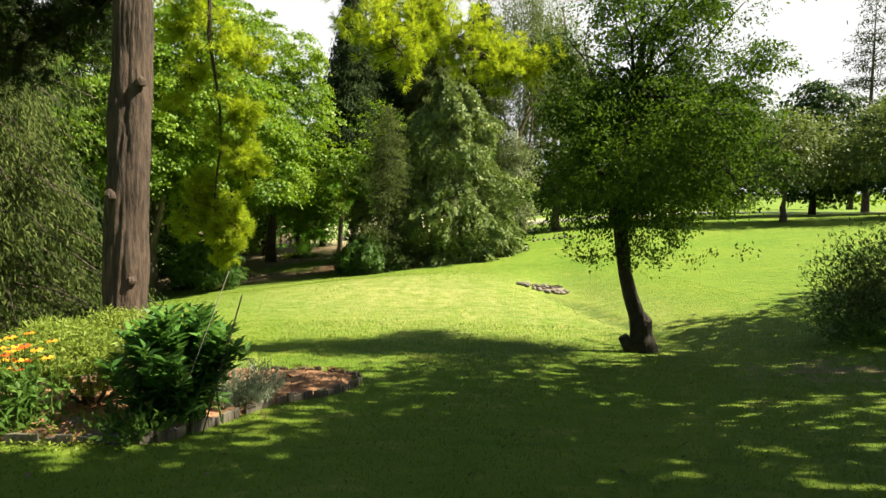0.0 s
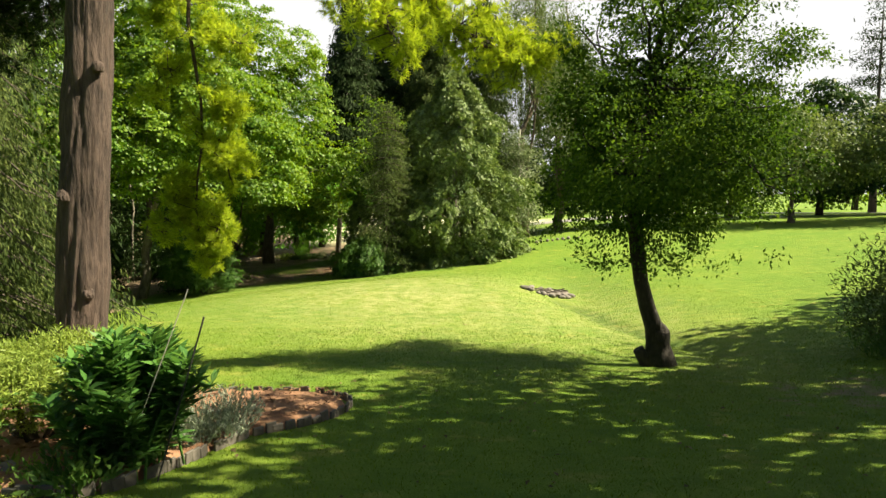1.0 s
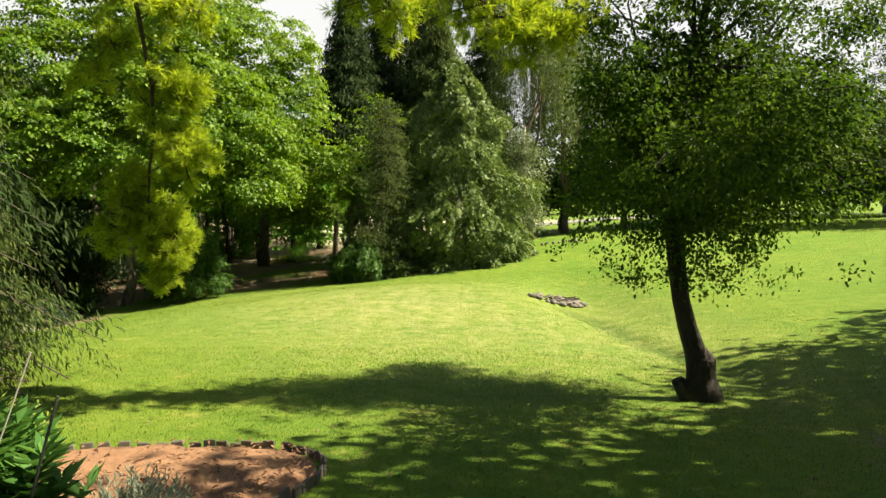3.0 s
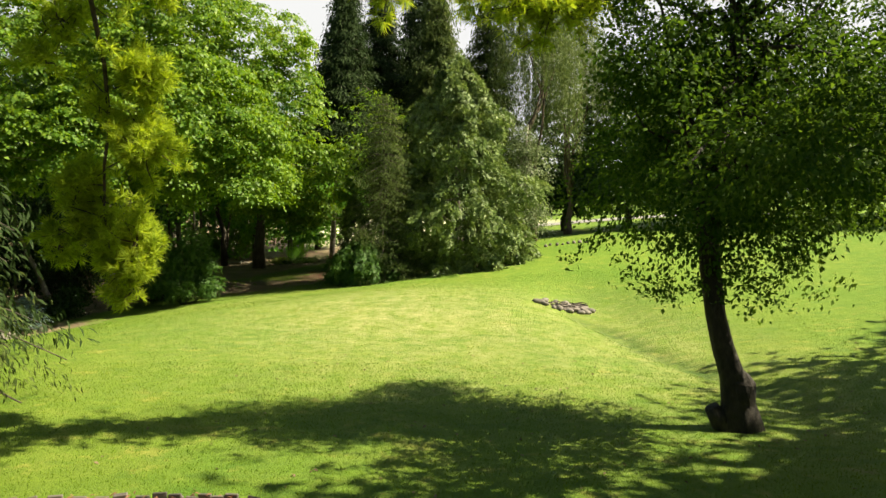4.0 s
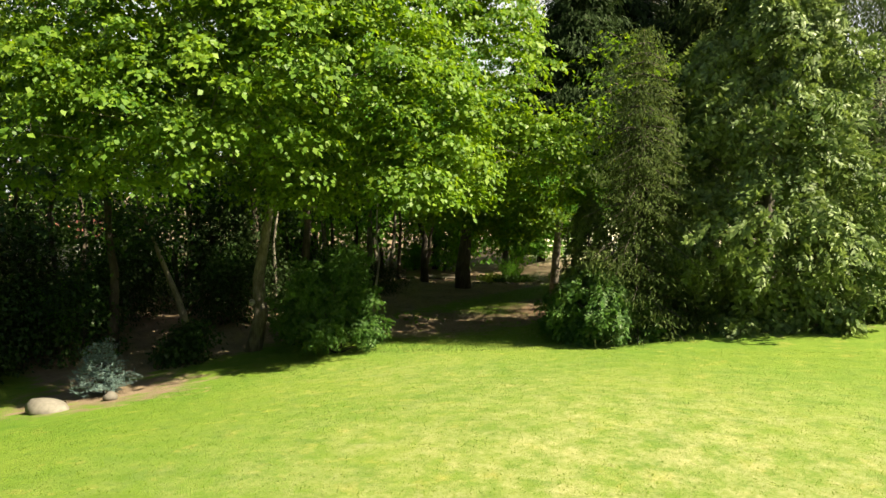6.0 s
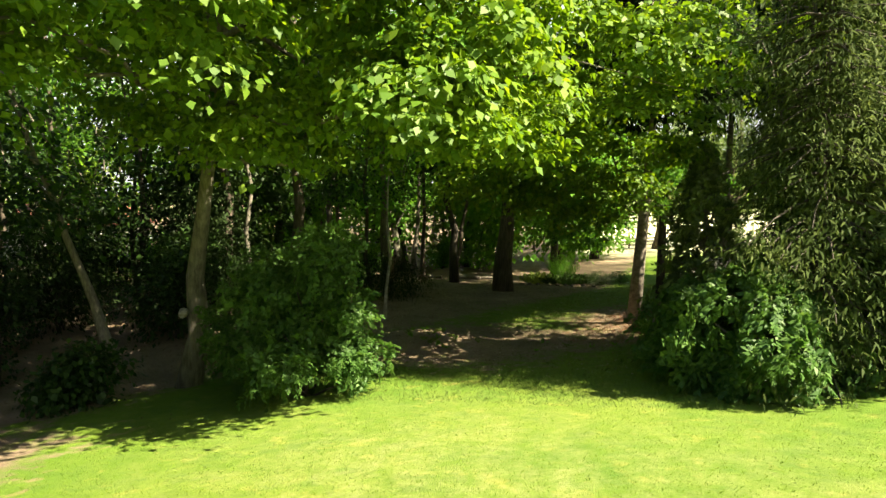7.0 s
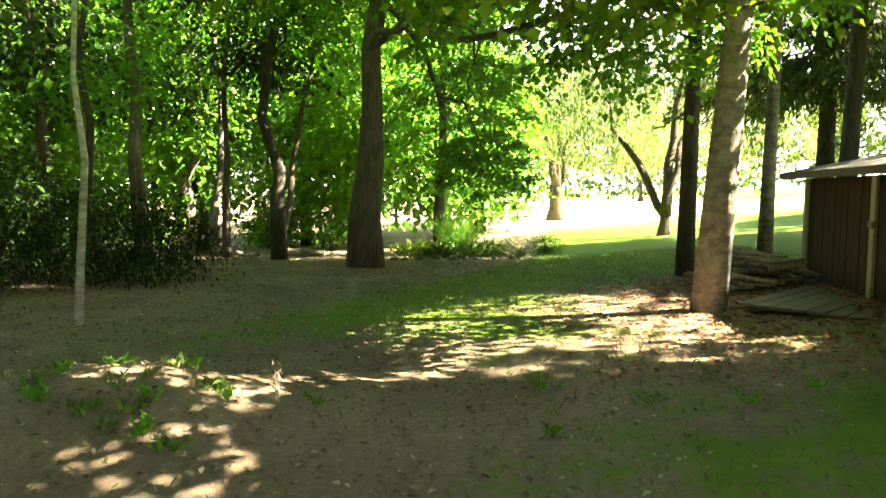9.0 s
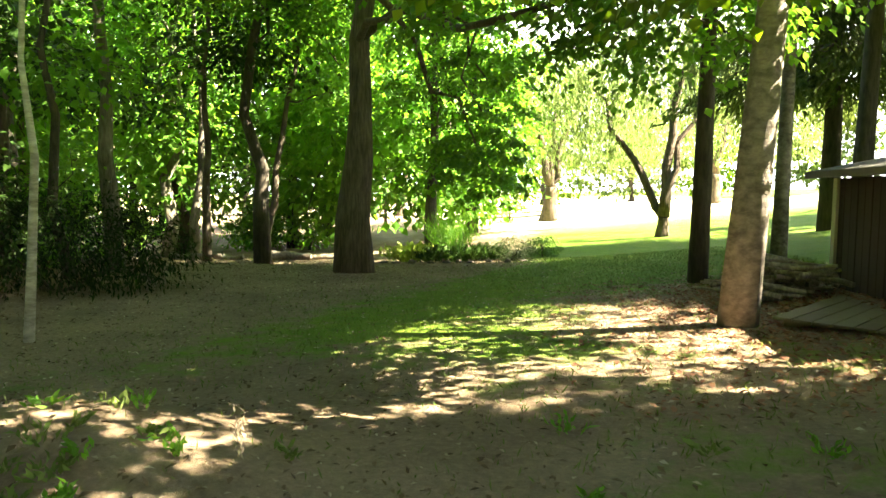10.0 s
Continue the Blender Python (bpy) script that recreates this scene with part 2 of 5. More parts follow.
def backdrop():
    """Evenly glowing white cylinder far beyond the land, added as the overbright low sky."""
    m = bpy.data.materials.new("white_sky_glow")
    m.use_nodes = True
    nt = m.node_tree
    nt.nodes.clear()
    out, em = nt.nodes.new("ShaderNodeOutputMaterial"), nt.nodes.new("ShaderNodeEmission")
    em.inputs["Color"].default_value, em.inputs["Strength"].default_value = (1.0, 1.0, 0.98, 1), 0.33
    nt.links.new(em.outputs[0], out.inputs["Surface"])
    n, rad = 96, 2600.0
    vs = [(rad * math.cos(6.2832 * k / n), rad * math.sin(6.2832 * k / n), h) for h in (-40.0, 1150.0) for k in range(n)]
    fs = [(k, (k + 1) % n, n + (k + 1) % n, n + k) for k in range(n)]
    me = bpy.data.meshes.new("backdrop")
    me.from_pydata(vs, [], fs)
    me.materials.append(m)
    tagged(new("backdrop", me), "glowing white cylinder standing in for the bright low sky", "sky", "", "structure")


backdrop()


# ---------- building blocks ----------
def mesh_from(name, verts, faces, mat, smooth=False):
    me = bpy.data.meshes.new(name)
    me.from_pydata([tuple(v) for v in verts], [], faces)
    if smooth:
        me.polygons.foreach_set("use_smooth", [True] * len(me.polygons))
    me.materials.append(mat)
    return me


def quads_mesh(name, v, mat):
    """v: n x 4 x 3 corners, one loose four-cornered leaf each."""
    n = len(v)
    me = bpy.data.meshes.new(name)
    me.vertices.add(4 * n)
    me.vertices.foreach_set("co", np.ascontiguousarray(v, dtype=np.float32).ravel())
    me.loops.add(4 * n)
    me.loops.foreach_set("vertex_index", np.arange(4 * n, dtype=np.int32))
    me.polygons.add(n)
    me.polygons.foreach_set("loop_start", np.arange(0, 4 * n, 4, dtype=np.int32))
    me.update(calc_edges=True)
    me.materials.append(mat)
    return me


def thing(name, label, category, group="", at=(0, 0, 0)):
    ob = new(name)
    ob.location = at
    ob.empty_display_size = 0.2
    return tagged(ob, label, category, group)


def part_mesh(name, me, parent, label=""):
    """Links me, given in world places, as a part under the Empty parent."""
    ob = new(name, me)
    ob.parent = parent
    ob.matrix_parent_inverse = Matrix.Translation(parent.matrix_basis.translation).inverted() if parent.parent is None else Matrix()
    if label:
        ob["label"] = label
    return ob


def part(name, bm, mat, parent, label=""):
    me = bpy.data.meshes.new(name)
    bm.to_mesh(me)
    bm.free()
    me.materials.append(mat)
    return part_mesh(name, me, parent, label)


def unit(v):
    return v / np.maximum(np.linalg.norm(v, axis=-1, keepdims=True), 1e-9)


def leaf_quads(c, axis, normal, length, width, bend=0.15):
    """Pointed leaves round the places c: axis along the leaf, normal across its face."""
    axis = unit(axis)
    side = unit(np.cross(axis, normal))
    up = np.cross(side, axis)
    length, width = np.broadcast_to(length, len(c))[:, None], np.broadcast_to(width, len(c))[:, None]
    a = c - axis * length * 0.5
    b = c + axis * length * 0.5 - up * length * bend
    m = c + up * length * bend * 0.4 - axis * length * 0.05
    return np.stack([a, m + side * width * 0.5, b, m - side * width * 0.5], 1)


def rand_dirs(n, flat=1.0):
    d = rng.normal(size=(n, 3))
    d[:, 2] *= flat
    return unit(d)


def sprays(centres, outward, per, spread, size, aspect=0.6, droop=0.25, flat=0.35, tilt=0.6):
    """Clumps of leaves: each spray lies in a rough plate that leans outward and droops."""
    n = len(centres)
    c = np.repeat(centres, per, 0)
    o = np.repeat(unit(outward), per, 0)
    sp = np.repeat(np.broadcast_to(spread, n), per)[:, None]
    off = rng.normal(size=(n * per, 3)) * np.array([1, 1, flat]) * 0.5
    c = c + off * sp + o * (rng.random((n * per, 1)) - 0.4) * sp * 0.6
    c[:, 2] -= droop * sp[:, 0] * np.clip((off * o).sum(1) + 0.3, 0, 2)
    ax = unit(o * 0.8 + rand_dirs(n * per) * 0.8 + np.array([0, 0, -droop]))
    nm = unit(rand_dirs(n * per) * tilt + np.array([0, 0, 1.0]) + o * 0.35)
    ln = size * (0.6 + 0.8 * rng.random(n * per))
    return leaf_quads(c, ax, nm, ln, ln * aspect)


def plates(lobes, n, per, radius, size, aspect=0.8, lean=0.45, thick=0.08):
    """Layered boughs: n flat, outward-leaning plates of leaves with gaps between them."""
    c, o = lobe_points(lobes, n, 0.5, -0.95)
    r = radius * (0.6 + 0.7 * rng.random(n))
    nrm = unit(np.array([0, 0, 1.0]) + o * lean + rand_dirs(n) * 0.3)
    u = unit(np.cross(nrm, rand_dirs(n)))
    v = np.cross(nrm, u)
    k = np.repeat(np.arange(n), per)
    m = len(k)
    a, q = rng.random(m) * 6.283, np.sqrt(rng.random(m)) * (0.75 + 0.35 * np.sin(3 * rng.random(m) * 6.283))
    pos = c[k] + (u[k] * np.cos(a)[:, None] + v[k] * np.sin(a)[:, None]) * (q * r[k])[:, None] + nrm[k] * (rng.normal(size=m) * thick * r[k])[:, None]
    pos[:, 2] -= 0.25 * (q ** 2) * r[k]
    ax = unit(pos - c[k] + rand_dirs(m) * 0.5 * r[k][:, None] + np.array([0, 0, -0.2]))
    ln = size * (0.6 + 0.75 * rng.random(m))
    return leaf_quads(pos, ax, nrm[k] + rand_dirs(m) * 0.5, ln, ln * aspect)


def lobe_points(lobes, n, shell=0.45, lower=-0.75):
    """n places and outward ways, spread over the outer part of ellipsoid lobes (centre, radii)."""
    lobes = np.array(lobes, float)
    w = (lobes[:, 3] * lobes[:, 4] + lobes[:, 3] * lobes[:, 5]) ** 1.0
    k = rng.choice(len(lobes), n, p=w / w.sum())
    d = rand_dirs(n)
    d[:, 2] = np.where(d[:, 2] < lower, -d[:, 2], d[:, 2])
    r = 1 - shell * rng.random(n) ** 1.7
    r *= 0.86 + 0.28 * np.array([noise.noise(Vector((x * 2.3 + j * 7.1, y * 2.3, z * 2.3))) + 0.5 for j, (x, y, z) in zip(k, d)])
    return lobes[k, :3] + d * lobes[k, 3:6] * r[:, None], d


def tube(path, radii, sides=10, wobble=0.06, flare=0.0, seed=0, ridges=0.0):
    """A trunk or limb swept along path; returns vertices and faces."""
    P = np.array(path, float)
    n = len(P)
    T = unit(np.gradient(P, axis=0))
    ref = np.where(np.abs(T[:, 2:3]) > 0.8, np.array([[1.0, 0, 0]]), np.array([[0, 0, 1.0]]))
    U = unit(np.cross(T, ref))
    V = np.cross(T, U)
    vs, fs = [], []
    for i in range(n):
        for j in range(sides):
            a = 2 * math.pi * j / sides
            k = noise.noise(Vector((math.cos(a) * 1.5 + seed * 3.7, math.sin(a) * 1.5, P[i][2] * 0.9 + i * 0.05)))
            r = radii[i] * (1 + wobble * 2 * k)
            if ridges:
                q = noise.noise(Vector((math.cos(a) * 5.5, math.sin(a) * 5.5 + seed, P[i][2] * 1.1)))
                r += ridges * (min(1.0, 3.2 * abs(q)) - 0.6)
            if flare and i < 3:
                r *= 1 + flare * (1 - i / 3) * (0.6 + 0.8 * max(0, math.sin(a * 2.5 + seed)))
            vs.append(P[i] + (U[i] * math.cos(a) + V[i] * math.sin(a)) * r)
    for i in range(n - 1):
        for j in range(sides):
            j2 = (j + 1) % sides
            fs.append((i * sides + j, i * sides + j2, (i + 1) * sides + j2, (i + 1) * sides + j))
    fs.append(tuple(range(sides))[::-1])
    fs.append(tuple(range((n - 1) * sides, n * sides)))
    return vs, fs


def curve_path(start, end, n=8, sag=0.0, jitter=0.03, seed=1):
    r = np.random.default_rng(seed)
    s, e = np.array(start, float), np.array(end, float)
    t = np.linspace(0, 1, n)[:, None]
    p = s + (e - s) * t
    p[:, 2] -= sag * np.sin(np.pi * t[:, 0])
    ln = np.linalg.norm(e - s)
    p[1:-1] += r.normal(size=(n - 2, 3)) * jitter * ln * 0.5
    return p


def join_tubes(tubes):
    vs, fs = [], []
    for v, f in tubes:
        k = len(vs)
        vs += v
        fs += [tuple(i + k for i in q) for q in f]
    return vs, fs


def trunk_part(parent, path, radii, mat, sides=14, flare=0.5, seed=0, wobble=0.06, name="trunk", ridges=0.0):
    v, f = tube(path, radii, sides, wobble, flare, seed, ridges)
    return part_mesh(name, mesh_from(name, v, f, mat, True), parent)


def limbs_part(parent, specs, mat, sides=6):
    """specs: (start, end, r0, r1, sag); each limb is a part"""
    for i, (s, e, r0, r1, sag) in enumerate(specs):
        p = curve_path(s, e, 7, sag, 0.07, i + 3)
        v, f = tube(p, np.linspace(r0, r1, 7), sides, 0.08, 0, i)
        part_mesh("limb", mesh_from("limb", v, f, mat, True), parent)


def box_bm(size, at=(0, 0, 0), bevel=0.006, rot=None):
    bm = bmesh.new()
    bmesh.ops.create_cube(bm, size=1, matrix=Matrix.Translation(at) @ (rot or Matrix()) @ Matrix.Diagonal((*size, 1)))
    if bevel:
        bmesh.ops.bevel(bm, geom=bm.edges[:], offset=bevel, segments=1, affect="EDGES")
    return bm


def rock_bm(size, at, seed):
    bm = bmesh.new()
    bmesh.ops.create_icosphere(bm, subdivisions=2, radius=0.5)
    for v in bm.verts:
        k = 1 + 0.35 * noise.noise(v.co * 2.1 + Vector((seed * 5.3, seed, 0)))
        v.co = Vector((v.co.x * size[0] * k, v.co.y * size[1] * k, max(v.co.z, -0.32) * size[2] * k)) + Vector(at)
    return bm


# ---------- ground ----------
HILLS = [[0.45, 0.83, 1.15, 0.91, 0.67, 0.53, 0.3], [0.6, 0.05, 0.33, -0.23, 0.24, 0.22, 0.16], [0.58, -0.61, 0.77, -0.86, -0.08, 0.7, -0.19],
         [-0.13, -2.05, 0.77, 0.59, -0.93, 0.55, 0.07], [-0.15, 0.26, -1.29, -0.31, -0.01, -0.62, 0.42], [-0.67, 1.24, -0.53, 0.27, 1.16, -0.03, 0.56],
         [-0.64, -0.82, -0.64, -0.62, -0.55, 0.11, -0.04], [0.31, -0.06, 0.09, 0.22, 0.28, 0.58, 0.13], [0.28, 0.06, -0.16, -0.1, 0.14, 0.31, 0.27],
         [0.07, -0.08, -0.17, -0.14, -0.03, 0.07, 0.15]]


def bell(x, y, cx, cy, sx, sy):
    return np.exp(-((x - cx) / sx) ** 2 / 2 - ((y - cy) / sy) ** 2 / 2)


def ground_z(x, y):
    """Height of the land: a slope with soft hills 12 m apart, and a few smaller forms."""
    x, y = np.asarray(x, float), np.asarray(y, float)
    z = 1.043 + 1.251 * np.clip(x, -45, 55) / 30 - 0.578 * np.clip(y, -15, 105) / 30
    for j, row in enumerate(HILLS):
        for i, a in enumerate(row):
            z = z + a * bell(x, y, -36 + 12 * i, -8 + 12 * j, 11, 11)
    z = z + 0.24 * bell(x, y, -1.5, 28.0, 4.0, 3.0)            # crest of the lawn
    z = z - 0.5 * bell(x, y, 5.2, 26.0, 1.3, 4.5) - 0.13 * crease(x, y)             # swale beside the fire ring
    z = z - 0.2 * bell(x, y, 4.6, 15.0, 1.6, 3.0)
    z = z + 0.5 * bell(x, y, -13.2, 41.7, 1.25, 0.8)           # heap of soil at the edge of the wood
    return z


def crease(x, y):
    """1 along the damp runnel at the foot of the rise, 0 away from it."""
    line = 4.3 + 1.1 * np.clip((26.0 - np.asarray(y, float)) / 10.0, 0, 1.3) + 0.15 * np.sin(np.asarray(y, float) * 0.9)
    return np.exp(-((x - line) / 0.42) ** 2) / (1 + np.exp((y - 25.5) / 0.5)) / (1 + np.exp((14.0 - y) / 0.6))


def gz(x, y):
    return float(ground_z(x, y))


def soil_mask(x, y):
    w = 1 / (1 + np.exp(-(-14.5 - x + 0.35 * np.clip(y - 44, -30, 12)) / 0.8)) / (1 + np.exp(-(y - 29 + 0.45 * (x + 16)) / 0.7))
    w = np.maximum(w, 0.95 * bell(x, y, -12.2, 42.4, 3.4, 2.6))
    w = np.maximum(w, 0.9 * bell(x, y, -6.6, 47.0, 3.0, 2.8))
    w = np.maximum(w, 0.34 * bell(x, y, -10.5, 45.5, 5.0, 4.0))
    w = np.maximum(w, 0.72 * bell(x, y, -8.4, 43.6, 2.6, 1.9))
    w = np.maximum(w, 0.9 * bell(x, y, 0.8, 41.6, 2.8, 2.6))
    w = np.maximum(w, 0.75 * bell(x, y, -17.5, 30.5, 2.6, 2.6))
    w = np.maximum(w, 0.9 * bell(x, y, -15.0, 54.5, 3.0, 1.6))
    w = np.maximum(w, 0.5 * bell(x, y, 5.8, 9.5, 1.8, 1.6))
    return w


def make_ground():
    xs = np.concatenate([[-3000, -1200, -500, -250, -140, -90, -65], np.arange(-50, 3, 0.5), np.arange(3, 7, 0.2), np.arange(7, 56, 0.5), [65, 85, 130, 240, 500, 1200, 3000]])
    ys = np.concatenate([[-3000, -1200, -500, -200, -80, -40, -22], np.arange(-14, 106, 0.5), [115, 135, 170, 240, 500, 1200, 3000]])
    X, Y = np.meshgrid(xs, ys)
    Z = ground_z(X, Y)
    v = np.stack([X, Y, Z], -1).reshape(-1, 3)
    nx, ny = len(xs), len(ys)
    i = np.arange((ny - 1) * (nx - 1))
    a = (i // (nx - 1)) * nx + i % (nx - 1)
    f = np.stack([a, a + 1, a + nx + 1, a + nx], 1)
    me = bpy.data.meshes.new("ground")
    me.vertices.add(len(v))
    me.vertices.foreach_set("co", v.astype(np.float32).ravel())
    me.loops.add(4 * len(f))
    me.loops.foreach_set("vertex_index", f.astype(np.int32).ravel())
    me.polygons.add(len(f))
    me.polygons.foreach_set("loop_start", np.arange(0, 4 * len(f), 4, dtype=np.int32))
    me.update(calc_edges=True)
    me.polygons.foreach_set("use_smooth", [True] * len(f))
    me.materials.append(GROUND)
    soil = soil_mask(X, Y).ravel()
    field = (1 / (1 + np.exp(-(Y - 75 - 0.12 * X) / 1.0)) * (np.abs(Y) < 200) * (1 / (1 + np.exp((X - 13) / 0.8))) * (X > -17 - 0.25 * (Y - 80))).ravel()
    dry = (0.8 * bell(X, Y, -2.5, 25.0, 4.2, 5.0) + 0.4 * bell(X, Y, 1.0, 19.0, 3.5, 5.0) + 0.4 * bell(X, Y, -9.0, 33.0, 3.0, 2.5) + 0.3 * bell(X, Y, 5.5, 22.0, 1.6, 7.0)).ravel()
    for name, val in (("soil", soil), ("field", field), ("dry", dry), ("lush", crease(X, Y).ravel())):
        at = me.attributes.new(name, "FLOAT", "POINT")
        at.data.foreach_set("value", val.astype(np.float32))
    return tagged(new("ground", me), "mown green lawn sloping down to bare brown woodland soil", "lawn", "", "structure")


make_ground()


# ---------- kinds of trees ----------
def broadleaf(name, label, base, top, r0, lobes, n, per, spread, size, leaf, bark, limbs=9, lean=0.03, aspect=0.62, droop=0.3, lower=-0.75, shell=0.5, group="", category="tree", layered=False, seed=1):
    """Trunk from base to top, limbs to the lobes of the crown, leaves in sprays."""
    x, y = base
    z = gz(x, y)
    th = thing(name, label, category, group, (x, y, z))
    p = curve_path((x, y, z - 0.15), top, 10, 0, lean, seed)
    p[0, :2] = x, y
    trunk_part(th, p, np.linspace(r0, r0 * 0.35, 10), bark, 14, 0.45, seed)
    r = np.random.default_rng(seed + 50)
    specs = []
    for i in range(limbs):
        lb = lobes[i % len(lobes)]
        k = r.integers(4, 9)
        d = r.normal(size=3) * 0.45
        end = (lb[0] + d[0] * lb[3], lb[1] + d[1] * lb[4], lb[2] + d[2] * lb[5])
        specs.append((p[k], end, r0 * 0.3, r0 * 0.05, -0.2))
    if specs:
        limbs_part(th, specs, bark)
    if layered:
        q = plates(lobes, n, per, spread, size, aspect)
    else:
        c, o = lobe_points(lobes, n, shell, lower)
        q = sprays(c, o, per, spread, size, aspect, droop, 0.22)
    part_mesh("crown", quads_mesh("crown", q, leaf), th)
    return th


def conifer(name, label, base, height, reach, leaf, bark, r0=0.25, start=0.12, levels=26, arms=7, per=70, size=0.16, droop=0.35, group="", twig=0.3, seed=1, lean=(0, 0), power=0.9):
    """Straight trunk with whorls of drooping boughs carrying needle sprays."""
    x, y = base
    z = gz(x, y)
    th = thing(name, label, "conifer tree", group, (x, y, z))
    p = np.stack([x + lean[0] * np.linspace(0, 1, 10), y + lean[1] * np.linspace(0, 1, 10), z - 0.15 + height * np.linspace(0, 1, 10)], 1)
    trunk_part(th, p, r0 * np.linspace(1, 0.08, 10), bark, 12, 0.35, seed)
    r = np.random.default_rng(seed)
    tubes, cs, os_, sp = [], [], [], []
    for i in range(levels):
        f = start + (1 - start) * (i + r.random() * 0.6) / levels
        ln = reach * (1 - f) ** power * (0.75 + 0.5 * r.random()) + 0.15
        for j in range(arms):
            a = 2 * math.pi * (j + r.random() * 0.8) / arms + i * 1.7
            l2 = ln * (0.65 + 0.5 * r.random())
            s = np.array([x + lean[0] * f, y + lean[1] * f, z + height * f])
            e = s + np.array([math.cos(a) * l2, math.sin(a) * l2, -droop * l2 * (0.6 + 0.8 * r.random())])
            if ln > reach * 0.25:
                tubes.append(tube(curve_path(s, e, 4, -0.06 * l2, 0.03, i * 31 + j), np.linspace(0.035, 0.008, 4), 4, 0, 0))
            m = max(2, int(l2 / twig * 1.6))
            t = (0.2 + 0.8 * r.random(m)) ** 0.8
            c = s + (e - s) * t[:, None] + r.normal(size=(m, 3)) * np.array([1, 1, 0.5]) * 0.16 * l2 ** 0.7
            cs.append(c)
            os_.append(np.repeat([[math.cos(a), math.sin(a), -droop]], m, 0))
    v, f = join_tubes(tubes)
    part_mesh("twigwork", mesh_from("twigwork", v, f, bark), th)["kind"] = "stuff"
    c, o = np.concatenate(cs), np.concatenate(os_)
    k = max(1, int(per))
    part_mesh("crown", quads_mesh("crown", sprays(c, o, k, twig * 1.5, size, 0.22, droop * 1.5, 0.35, 0.7), leaf), th)
    return th


def fans(c, o, per, reach, size, droop=0.12):
    """Cedar sprays at c: each a spine that leans outward, with side leaflets lying in one plane."""
    n = len(c)
    k = np.repeat(np.arange(n), per)
    m = n * per
    spine = unit(o * 0.65 + np.array([0, 0, 0.05]) + rand_dirs(n) * 0.6)
    face = unit(o + np.array([0, 0, 0.45]) + rand_dirs(n) * 0.6)
    side = unit(np.cross(spine, face))
    face = np.cross(side, spine)
    ext = reach * (0.55 + 0.75 * rng.random(n))
    t = rng.random(m)
    sgn = rng.choice([-1.0, 1.0], m)
    wide = (1 - t * 0.75) * 0.42 * ext[k] * rng.random(m)
    cc = c[k] + spine[k] * ((t - 0.4) * ext[k])[:, None] + side[k] * (sgn * wide)[:, None] + face[k] * (rng.normal(size=m) * 0.035 * ext[k])[:, None]
    cc[:, 2] -= droop * ext[k] * (1 + 2 * t ** 2)
    ax = unit(spine[k] + side[k] * (sgn * 0.75)[:, None] + rand_dirs(m) * 0.3 + np.array([0, 0, -droop]))
    ln = size * (0.55 + 0.8 * rng.random(m))
    cc[:, 2] = np.maximum(cc[:, 2], ground_z(cc[:, 0], cc[:, 1]) + 0.05)
    return leaf_quads(cc, ax, unit(face[k] + rand_dirs(m) * 0.35), ln, ln * 0.42)


def cedar(name, label, base, height, radius, n, per, size, leaf=None, seed=1, belly=0.25):
    """Broad cone of overlapping hanging fan sprays down to the ground."""
    x, y = base
    z = gz(x, y)
    th = thing(name, label, "cedar tree", "", (x, y, z))
    trunk_part(th, [(x, y, z - 0.15 + height * 0.96 * t) for t in np.linspace(0, 1, 10)], radius * 0.075 * np.linspace(1, 0.1, 10), BARK_GREY, 12, 0.4, seed)
    r = np.random.default_rng(seed)
    f = r.random(n) ** 1.45
    a = r.random(n) * 2 * math.pi
    prof = np.where(f < belly, 0.88 + 0.12 * f / belly, ((1 - f) / (1 - belly)) ** 0.6)
    lump = np.array([noise.noise(Vector((math.cos(b) * 2.2 + seed, math.sin(b) * 2.2, g * height * 0.55))) for b, g in zip(a, f)])
    rad = radius * prof * (0.98 + 0.85 * lump) * (1 - 0.38 * r.random(n) ** 2.2)
    c = np.stack([x + np.cos(a) * rad, y + np.sin(a) * rad, z + 0.15 + height * f * (1 + 0.03 * lump)], 1)
    o = np.stack([np.cos(a), np.sin(a), -0.5 + 0 * a], 1)
    q = fans(c, o, per, 0.62 * (radius / 4.0) ** 0.5, size)
    part_mesh("crown", quads_mesh("crown", q, leaf or LEAF_CEDAR), th)
    # dark branches inside
    specs = []
    for i in range(26):
        g = 0.06 + 0.85 * r.random()
        b = r.random() * 6.28
        rr = radius * 0.75 * (1 - g) ** 0.6
        specs.append(((x, y, z + height * g), (x + math.cos(b) * rr, y + math.sin(b) * rr, z + height * g + 0.25 * rr), 0.05, 0.012, 0.15))
    limbs_part(th, specs, BARK_GREY)
    return th


